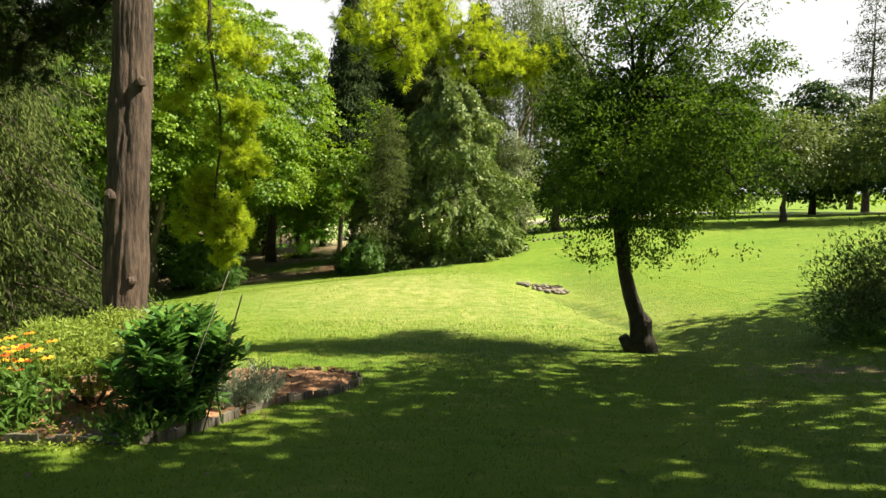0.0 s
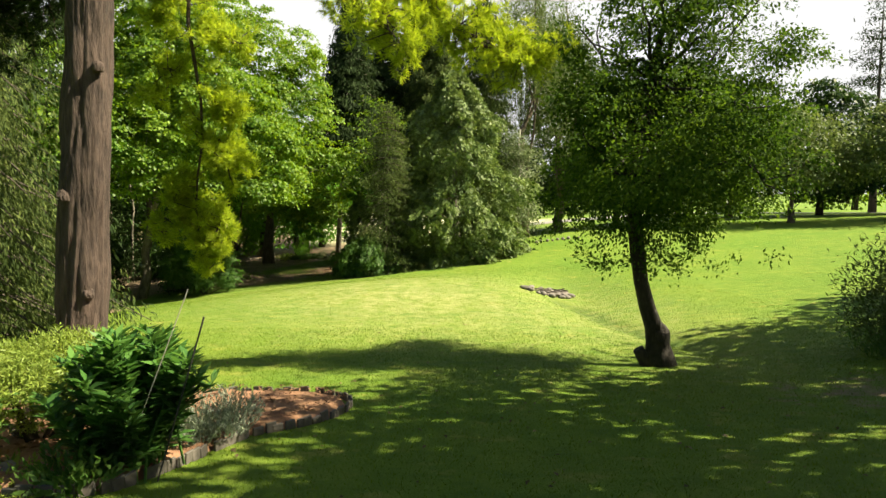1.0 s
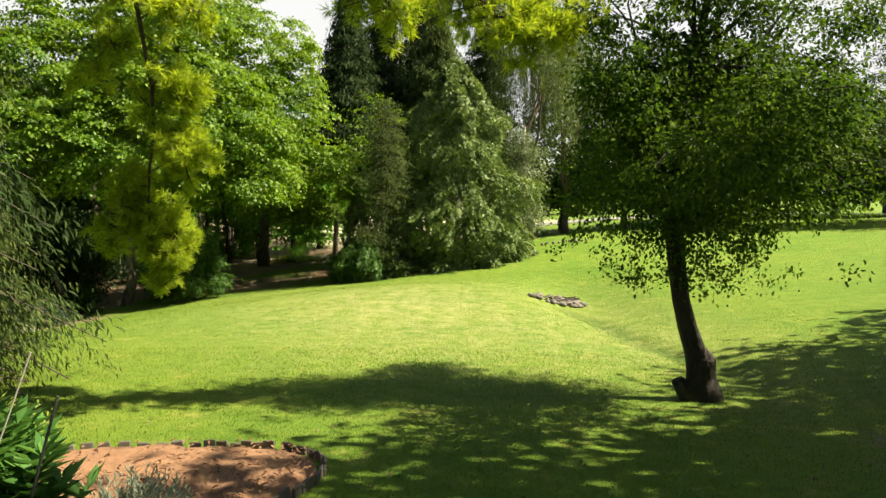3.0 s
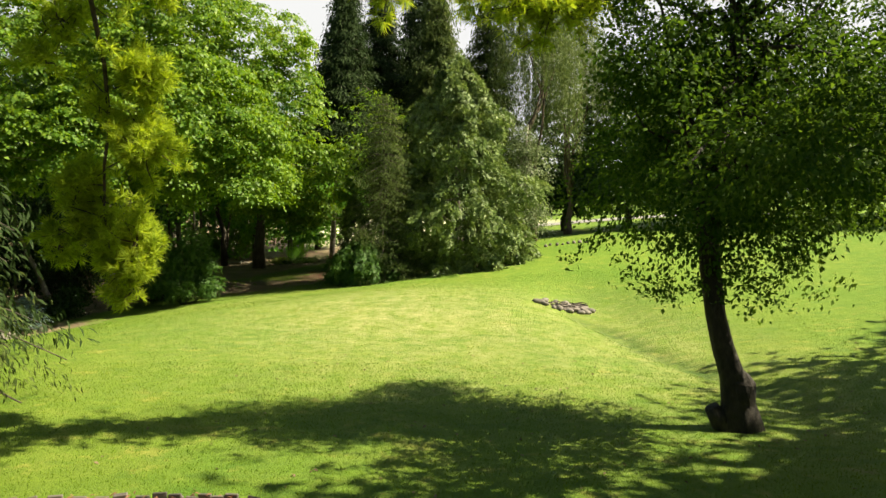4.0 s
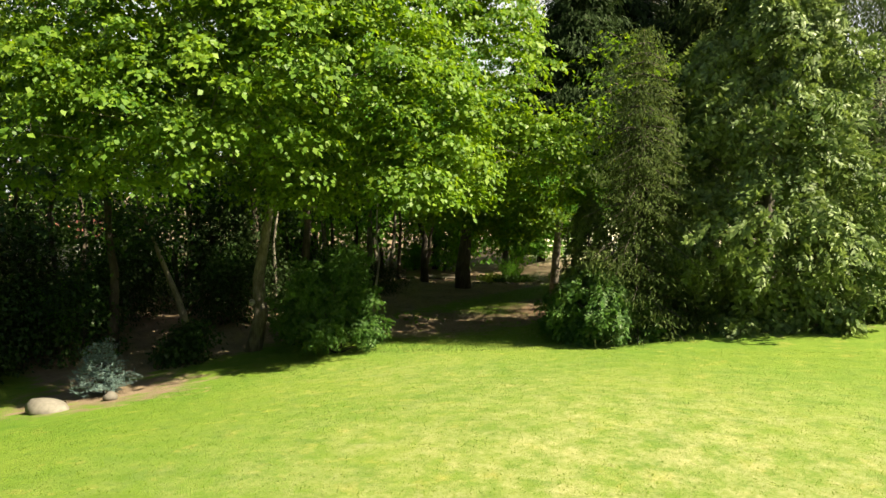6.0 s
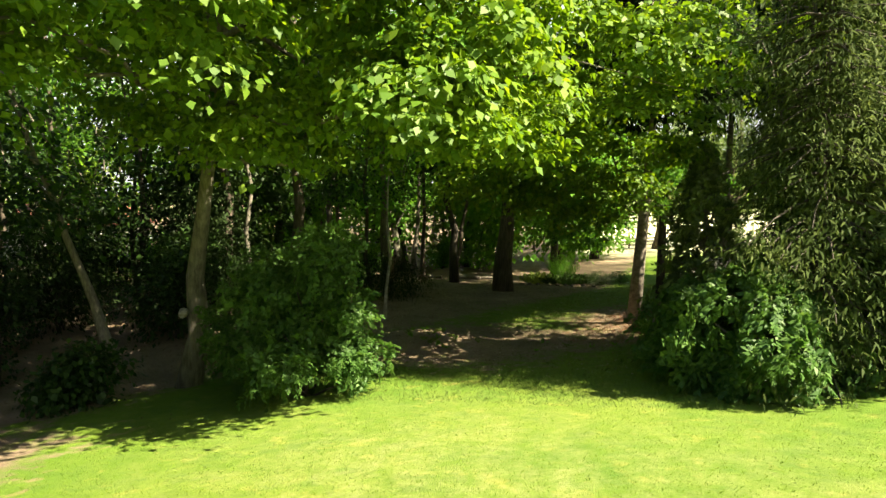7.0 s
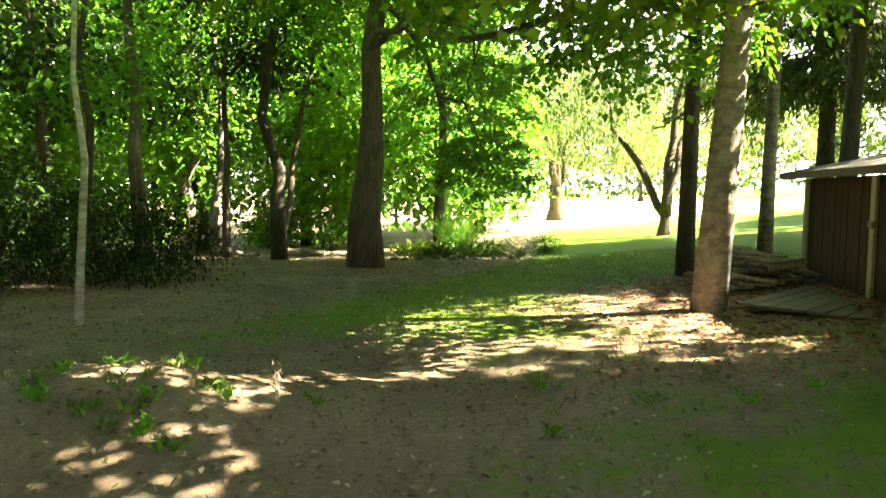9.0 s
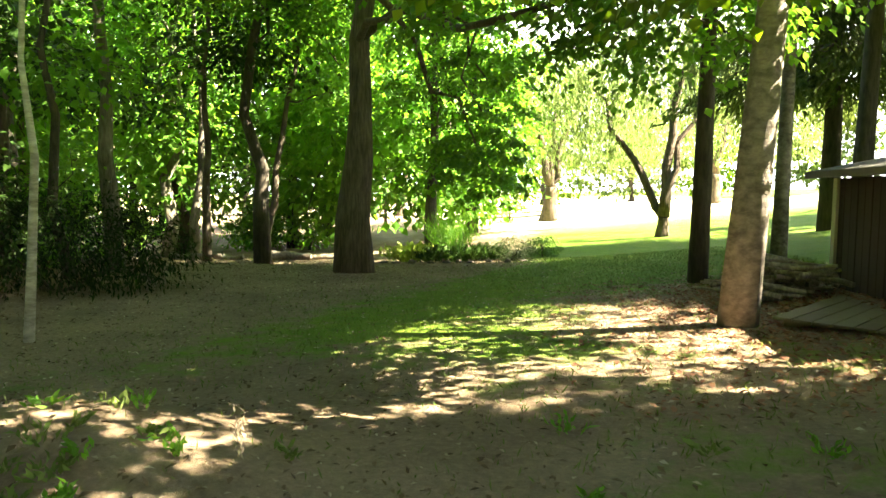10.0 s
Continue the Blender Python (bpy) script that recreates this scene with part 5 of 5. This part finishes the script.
coneflowers()
for nm_, lab_, s_, e_, mat_, rr_ in (("garden_stake", "thin dark metal garden stake leaning in the shrub", (-2.32, 6.0), (-1.9, 6.0, 3.04), STEEL, 0.007), ("garden_stake", "thin pale garden stake standing in the bed", (-2.65, 6.0), (-2.02, 6.0, 3.26), PALE_STAKE, 0.004)):
    v, f = tube([(s_[0], s_[1], gz(*s_)), ((s_[0] + e_[0]) / 2, s_[1], (gz(*s_) + e_[2]) / 2), e_], [rr_] * 3, 6, 0)
    tagged(new(nm_, mesh_from(nm_, v, f, mat_)), lab_, "stake")


def stone(name, label, at, size, seed, mat=None, group="", rot=0, sink=0.2):
    bm = rock_bm(size, (0, 0, size[2] * (0.32 - sink * 0.3)), seed)
    me = bpy.data.meshes.new(name)
    bm.to_mesh(me)
    bm.free()
    me.polygons.foreach_set("use_smooth", [True] * len(me.polygons))
    me.materials.append(mat or STONE)
    ob = new(name, me)
    ob.matrix_basis = pose(at[0], at[1], gz(*at), 0, 0, rot)
    return tagged(ob, label, "stone", group)


stone("bed_stone", "small rounded pale stone in the flower bed", (-3.55, 6.0), (0.2, 0.16, 0.2), 2)

# ---------- fire ring ----------
r = np.random.default_rng(31)
for k in range(26):
    a = 6.283 * k / 26 + r.normal() * 0.08
    s_ = 0.13 + 0.2 * r.random()
    q = 0.92 + 0.16 * r.random()
    stone("fire_ring_stone", "rough grey stone of the fire ring on the lawn", (4.3 + 1.0 * q * math.cos(a), 27.1 + 0.75 * q * math.sin(a)), (s_ * 1.3, s_ * 0.8, s_ * 0.7), 10 + k, None, "fire ring stones", r.random() * 360)
th = thing("ash_heap", "heap of grey ash and charred twigs in the fire ring", "ash heap", "", (4.3, 27.1, gz(4.3, 27.1)))
bm = rock_bm((1.7, 1.2, 0.22), (4.3, 27.1, gz(4.3, 27.1) + 0.02), 7)
part("ash", bm, ASH, th)
for k in range(60):
    a, q = r.random() * 6.283, 0.75 * math.sqrt(r.random())
    c = np.array([4.2 + q * math.cos(a), 27.1 + q * 0.75 * math.sin(a), gz(4.3, 27.1) + 0.07 + 0.08 * r.random()])
    d = rand_dirs(1, 0.12)[0] * (0.12 + 0.22 * r.random())
    v, f = tube([c - d, c + r.normal(size=3) * 0.02, c + d], [0.018, 0.016, 0.008], 5, 0.1)
    part_mesh("charred_stick", mesh_from("charred_stick", v, f, (BARK_DARK, DEADWOOD, BARK_APPLE)[k % 3]), th)
for k in range(9):
    s_ = 0.18 + 0.16 * r.random()
    stone("wall_stone", "grey stone of a low tumbled row by the lawn", (6.6 + 0.38 * k, 46.6 + 0.12 * r.normal()), (s_, s_ * 0.8, s_ * 0.9), 90 + k, None, "tumbled wall stones", r.random() * 360)

# ---------- shrub and grasses beside the lawn ----------
z = gz(8.3, 12.4)
bush("goldenrod_shrub", "bushy green goldenrod clump at the lawn's edge", [(8.5, 12.5, z + 0.9, 1.1, 1.0, 0.9), (8.0, 12.2, z + 0.6, 0.8, 0.8, 0.6), (9.1, 12.9, z + 1.3, 1.0, 0.9, 0.8)], 520, 16, 0.34, 0.1, LEAF_ORCHARD, 0.3, -0.3, 14, "shrub", "", 1.0)
spiky("day_lily", "arching grassy leaves at the foot of the shrub", (7.6, 11.6), 0.5, 0.5, 60, LEAF_BUSH, 0.2, 0.02, "plant", 0.9, 8)
spiky("day_lily", "arching grassy leaves at the foot of the shrub", (8.3, 11.3), 0.5, 0.5, 60, LEAF_BUSH, 0.2, 0.02, "plant", 0.9, 8)

# ---------- edge of the wood ----------
stone("boulder", "pale rounded boulder at the lawn's edge", (-17.0, 28.3), (1.25, 0.85, 0.55), 5, sink=0.6)
stone("boulder", "pale rounded boulder at the lawn's edge", (-16.2, 29.5), (0.4, 0.3, 0.3), 6)
conifer("blue_spruce", "young blue spruce with silvery needles", (-17.2, 30.2), 1.5, 0.62, LEAF_BLUE, BARK_DARK, 0.03, 0.08, 12, 6, 26, 0.07, -0.25, "", 0.1, 51)


def log(label, a, b, r0, mat, name="fallen_log", group=""):
    p = curve_path((a[0], a[1], gz(*a) + r0 * 0.8), (b[0], b[1], gz(*b) + r0 * 0.8), 7, 0, 0.02, int(abs(a[0] * 10)))
    v, f = tube(p, np.linspace(r0, r0 * 0.7, 7), 9, 0.08)
    return tagged(new(name, mesh_from(name, v, f, mat, True)), label, "log", group)


for a, b, q in (((-22.4, 58.3), (-19.6, 58.0), 0.12), ((-19.3, 59.0), (-17.4, 58.4), 0.16), ((-18.9, 58.4), (-16.9, 59.4), 0.11), ((-24.0, 55.0), (-21.0, 54.2), 0.13), ((-26.0, 44.0), (-22.6, 45.0), 0.12), ((-20.5, 46.5), (-17.9, 45.6), 0.07)):
    log("weathered fallen log on the woodland floor", a, b, q, DEADWOOD, group="fallen logs")

# ---------- garden beds by the clearing ----------
spiky("hosta", "yellow-green leafy hosta clump in the bed", (-14.0, 57.9), 0.55, 0.6, 60, LEAF_JUNIPER, 0.24, 0.1, "plant", 0.7, 7)
spiky("ornamental_grass", "tall arching ornamental grass clump", (-12.7, 58.6), 0.55, 1.7, 150, LEAF_GLOW, 0.35, 0.018, "grass clump", 0.7, 12)
for k, (x, y) in enumerate([(-12.0, 58.0), (-11.5, 58.4), (-13.2, 57.6), (-12.4, 57.6)]):
    spiky("perennial", "dark green leafy perennial in the bed", (x, y), 0.42, 0.55, 70, LEAF_BUSH if k % 2 else LEAF_WOOD, 0.17, 0.05, "plant", 0.6, 9, "perennials in the bed")
z = gz(-10.7, 58.2)
bush("lavender_mound", "round grey-green lavender mound", [(-10.8, 58.1, z + 0.3, 0.7, 0.55, 0.4)], 220, 16, 0.16, 0.06, LEAF_SILVER, 0.3, 0.0, 4, "shrub")
bush("lavender_mound", "round green sage mound", [(-9.9, 59.2, z + 0.3, 0.6, 0.5, 0.35)], 180, 16, 0.16, 0.06, LEAF_BUSH, 0.3, 0.0, 4, "shrub")
for k in range(10):
    stone("bed_edge_stone", "low grey edging stone of the garden bed", (-14.6 + 0.46 * k + 0.1 * math.sin(5 * k), 57.15 + 0.12 * math.sin(3 * k)), (0.26 + 0.1 * math.sin(7 * k), 0.2, 0.12 + 0.04 * math.sin(4 * k)), 60 + k, EDGING, "garden bed stones", k * 40)


# ---------- shed ----------
def shed():
    x0, y1 = -5.5, 48.4
    y0, x1 = 44.6, -2.6
    zb = min(gz(x0, y1), gz(x0, y0)) - 0.05
    ze = 0.42
    th = thing("shed", "small brown board shed with cream trim and a low roof", "shed", "", ((x0 + x1) / 2, (y0 + y1) / 2, zb))
    h = ze - zb

    def wall(name, a, b, thick=0.09):
        d = Vector((b[0] - a[0], b[1] - a[1], 0))
        m = Matrix.Translation((0, 0, 0)) @ Matrix.Rotation(math.atan2(d.y, d.x), 4, "Z")
        return part(name, box_bm((d.length, thick, h), ((a[0] + b[0]) / 2, (a[1] + b[1]) / 2, zb + h / 2), 0.004, m), BROWN_BOARD, th)

    side = wall("wall", (x0, y0), (x0, y1))
    wall("wall", (x1, y0), (x1, y1))
    wall("wall", (x0, y1), (x1, y1))
    wall("wall", (x0, y0), (x1, y0))
    # boards of the side that faces the clearing
    for k in range(19):
        yy = y0 + 0.1 + 0.2 * k
        part("board", box_bm((0.022, 0.188, h - 0.04), (x0 - 0.056 + 0.003 * (k % 2), yy, zb + h / 2), 0.005), BROWN_BOARD, side)
    for yy in (y1 + 0.02, 46.2, y0 - 0.02):
        part("trim", box_bm((0.05, 0.12, h), (x0 - 0.085, yy, zb + h / 2), 0.006), CREAM_TRIM, th, "cream corner board")
    door = part("door", box_bm((0.04, 0.95, h - 0.22), (x0 - 0.092, 45.5, zb + 0.02 + (h - 0.22) / 2), 0.008), BROWN_BOARD, th, "brown plank door")
    part("latch", box_bm((0.05, 0.14, 0.09), (x0 - 0.13, 46.15, zb + h * 0.62), 0.01), STONE, door, "pale metal latch plate")
    # roof: two slopes, ridge along y, with fascia
    xm = (x0 + x1) / 2
    for s, xe in ((-1, x0 - 0.35), (1, x1 + 0.35)):
        ang = math.atan2(0.36, abs(xe - xm))
        ln = math.hypot(0.36, xe - xm)
        m = Matrix.Rotation((-ang if s < 0 else ang), 4, "Y")
        part("roof_slope", box_bm((ln + 0.05, y1 - y0 + 0.7, 0.06), ((xe + xm) / 2, (y0 + y1) / 2, ze + 0.08 + 0.18), 0.01, m), ROOFING, th, "grey shingle roof slope")
        # Rail grey instead of cream: the shade under the eave is in the colour.
        part("fascia", box_bm((0.035, y1 - y0 + 0.74, 0.1), (xe + s * 0.03, (y0 + y1) / 2, ze + 0.05), 0.006), FENCE, th, "cream fascia board coloured dark grey for its shade")
    return th


shed()


def deck():
    a = np.array([-7.2, 45.7])
    u, w = np.array([0.63, 0.777]), np.array([0.777, -0.63])
    th = thing("plank_deck", "weathered plank platform lying on the ground before the shed", "deck", "", (-6.4, 46.2, gz(-6.4, 46.2)))
    turn = Matrix.Rotation(math.atan2(u[1], u[0]), 4, "Z")
    zt = gz(-6.4, 46.2) + 0.05
    for k in range(8):
        s = a + w * 0.2 * k
        ln = min(2.15, (-5.66 - s[0] - 0.08) / 0.63) + 0.02 * math.sin(k * 3.3)
        c = s + u * ln / 2
        part("plank", box_bm((ln, 0.188, 0.035), (c[0], c[1], zt + 0.003 * math.sin(k * 5)), 0.006, turn), DECK, th)
    for t in (0.25, 0.75):
        c = a + u * t + w * 0.6
        part("joist", box_bm((0.08, 1.3, 0.1), (c[0], c[1], zt - 0.07), 0.005, turn), DECK, th)
    return th


deck()
r = np.random.default_rng(77)
for k in range(80):
    c = np.array([-6.45 + r.normal() * 0.3, 48.1 + r.normal() * 0.33])
    hgt = max(0.03, 0.52 * (1 - abs(c[0] + 6.45) / 1.2) * r.random())
    a = r.normal() * 0.5 + (0.2 if k % 2 else 2.4)
    d = np.array([math.cos(a), math.sin(a), r.normal() * 0.12]) * (0.25 + 0.3 * r.random())
    m = np.array([c[0], c[1], gz(*c) + 0.03 + hgt])
    q = 0.02 + 0.025 * r.random()
    e0, e1 = m - d, m + d
    e0[0], e1[0], m[0] = min(e0[0], -5.7), min(e1[0], -5.7), min(m[0], -5.75)
    e0[2], e1[2] = max(e0[2], gz(e0[0], e0[1]) + 0.02), max(e1[2], gz(e1[0], e1[1]) + 0.02)
    v, f = tube([e0, m, e1], [q, q, q * 0.8], 7, 0.06)
    tagged(new("firewood_stick", mesh_from("firewood_stick", v, f, DEADWOOD, True)), "pale dry branch in the heap beside the shed", "firewood", "firewood heap")


# ---------- fence, road, house ----------
def rail_fence():
    th = thing("rail_fence", "grey split-rail fence along the field", "fence", "", (-13.0, 77.8, gz(-13.0, 77.8)))
    xs = [-17.2, -14.5, -11.9, -9.6]
    for k, x in enumerate(xs):
        z = gz(x, 77.8)
        part("post", box_bm((0.14, 0.14, 1.15), (x, 77.8, z + 0.5), 0.02), FENCE, th)
        if k:
            xa = xs[k - 1]
            za = gz(xa, 77.8)
            for q in (0.25, 0.5, 0.75):
                v, f = tube(curve_path((xa - 0.1, 77.72, za + q), (x + 0.1, 77.72, z + q + 0.03), 6, 0, 0.01, k * 5 + int(q * 8)), [0.05] * 6, 6, 0.1)
                part_mesh("rail", mesh_from("rail", v, f, FENCE, True), th)


rail_fence()


def road():
    vs, fs = [], []
    for k in range(41):
        t = k / 40
        x, y = 8 + 62 * t, 77 - 17 * t + 6 * t * t
        for s in (-1.8, 1.8):
            vs.append((x, y + s, gz(x, y + s) + 0.05))
    fs = [(2 * k, 2 * k + 2, 2 * k + 3, 2 * k + 1) for k in range(40)]
    tagged(new("road", mesh_from("road", vs, fs, ROAD)), "pale sunlit country road behind the trees", "road", "", "structure")


road()


def house():
    x, y = -50.0, 58.0
    z = gz(x, y)
    th = thing("house", "small pale house with dark windows beyond the wood", "house", "", (x, y, z))
    w = part("wall", box_bm((6.0, 9.0, 3.0), (x, y, z + 1.45), 0.02), WHITE_PAINT, th)
    for k in range(3):
        win = part("window", box_bm((0.06, 1.1, 1.2), (x + 3.02, y - 2.9 + 2.9 * k, z + 1.7), 0.01), WHITE_PAINT, th)
        part("pane", box_bm((0.03, 0.9, 1.0), (x + 3.05, y - 2.9 + 2.9 * k, z + 1.7), 0.005), GLASS_DARK, win)
    for s in (-1, 1):
        part("roof", box_bm((3.8, 9.8, 0.12), (x + s * 1.65, y, z + 3.7), 0.02, Matrix.Rotation(s * 0.42, 4, "Y")), RED_BRICK, th, "reddish roof slope")


house()


# ---------- grass and litter ----------
def blades(n, x0, x1, y0, y1, ln, width, name, label, mat, keep, lift=0.0):
    r = np.random.default_rng(n)
    x, y = x0 + (x1 - x0) * r.random(n), y0 + (y1 - y0) * r.random(n)
    k = keep(x, y, r)
    x, y = x[k], y[k]
    m = len(x)
    d = unit(rand_dirs(m) * 0.75 + np.array([0, 0, 1.0]))
    l2 = ln * (0.5 + 0.9 * r.random(m))
    c = np.stack([x, y, ground_z(x, y) + lift], 1) + d * l2[:, None] * 0.42
    tagged(new(name, quads_mesh(name, leaf_quads(c, d, rand_dirs(m), l2, width, 0.1), mat)), label, "grass", "", "stuff")


def on_lawn(x, y, r):
    o = bed_outline(40)
    inside = np.zeros(len(x), bool)
    j = len(o) - 1
    for i in range(len(o)):
        hit = ((o[i, 1] > y) != (o[j, 1] > y)) & (x < (o[j, 0] - o[i, 0]) * (y - o[i, 1]) / (o[j, 1] - o[i, 1] + 1e-9) + o[i, 0])
        inside ^= hit
        j = i
    return ~inside & (soil_mask(x, y) < 0.35 + 0.3 * r.random(len(x)))


blades(120000, -11.0, 10.0, 3.0, 17.0, 0.04, 0.007, "lawn_grass", "short mown green grass of the near lawn", GRASS, on_lawn)
blades(62000, -15.0, 10.0, 17.0, 36.0, 0.032, 0.009, "lawn_grass", "short mown green grass on the sunny rise", GRASS, on_lawn)
blades(60000, -16.0, -4.5, 36.0, 58.0, 0.07, 0.011, "clearing_grass", "thin grass in the clearing", GRASS_THIN, lambda x, y, r: soil_mask(x, y) < 0.25 + 0.75 * r.random(len(x)) ** 2)


def litter(n, x0, x1, y0, y1, name, label, keep, mat=None, size=0.055):
    r = np.random.default_rng(n + 1)
    x, y = x0 + (x1 - x0) * r.random(n), y0 + (y1 - y0) * r.random(n)
    k = keep(x, y, r)
    x, y = x[k], y[k]
    m = len(x)
    c = np.stack([x, y, ground_z(x, y) + 0.015], 1)
    s_ = size * (0.45 + r.random(m))
    tagged(new(name, quads_mesh(name, leaf_quads(c, rand_dirs(m, 0.2), unit(rand_dirs(m) * 0.35 + np.array([0, 0, 1.0])), s_, s_ * 0.55), mat or LITTER)), label, "leaf litter", "", "stuff")


litter(30000, -24, -3.5, 34, 60, "leaf_litter", "scattered dry brown leaves on the woodland floor", lambda x, y, r: soil_mask(x, y) > 0.15 + 0.6 * r.random(len(x)))
litter(500, -4, 9, 4, 18, "fallen_leaves", "a few pale fallen leaves on the lawn", lambda x, y, r: on_lawn(x, y, r))
litter(16000, -9.8, -3.6, 42.8, 51.0, "needle_litter", "reddish brown fallen needles under the spruces", lambda x, y, r: bell(x, y, -6.6, 46.6, 1.5, 2.2) > r.random(len(x)), NEEDLE_LITTER, 0.07)
litter(7000, -19.0, -4.5, 38.5, 56.0, "pale_leaf_litter", "pale curled dry leaves scattered over soil and thin grass", lambda x, y, r: 0.2 + soil_mask(x, y) > r.random(len(x)), PALE_LITTER, 0.05)


# ---------- weeds ----------
r = np.random.default_rng(61)
for k in range(30):
    x, y = (-12.4 + r.normal() * 0.45, 41.35 + r.normal() * 0.28) if k < 12 else ((-12.9 + r.normal() * 0.8, 41.7 + r.normal() * 0.5) if k < 22 else (-8.6 + r.normal() * 1.2, 41.9 + r.normal() * 0.7))
    spiky("weed", "small green weed sprouting from bare soil", (x, y), 0.05 + 0.05 * r.random(), 0.05 + 0.1 * r.random(), 7, LEAF_GLOW if k % 2 else GRASS_THIN, 0.07, 0.028, "weed", 0.8, 4, "weeds on the soil")
spiky("seed_stalk", "thin pale seed stalk standing in bare soil", (-11.5, 41.6), 0.03, 0.42, 4, PALE_LITTER, 0.06, 0.012, "weed", 0.3, 9)
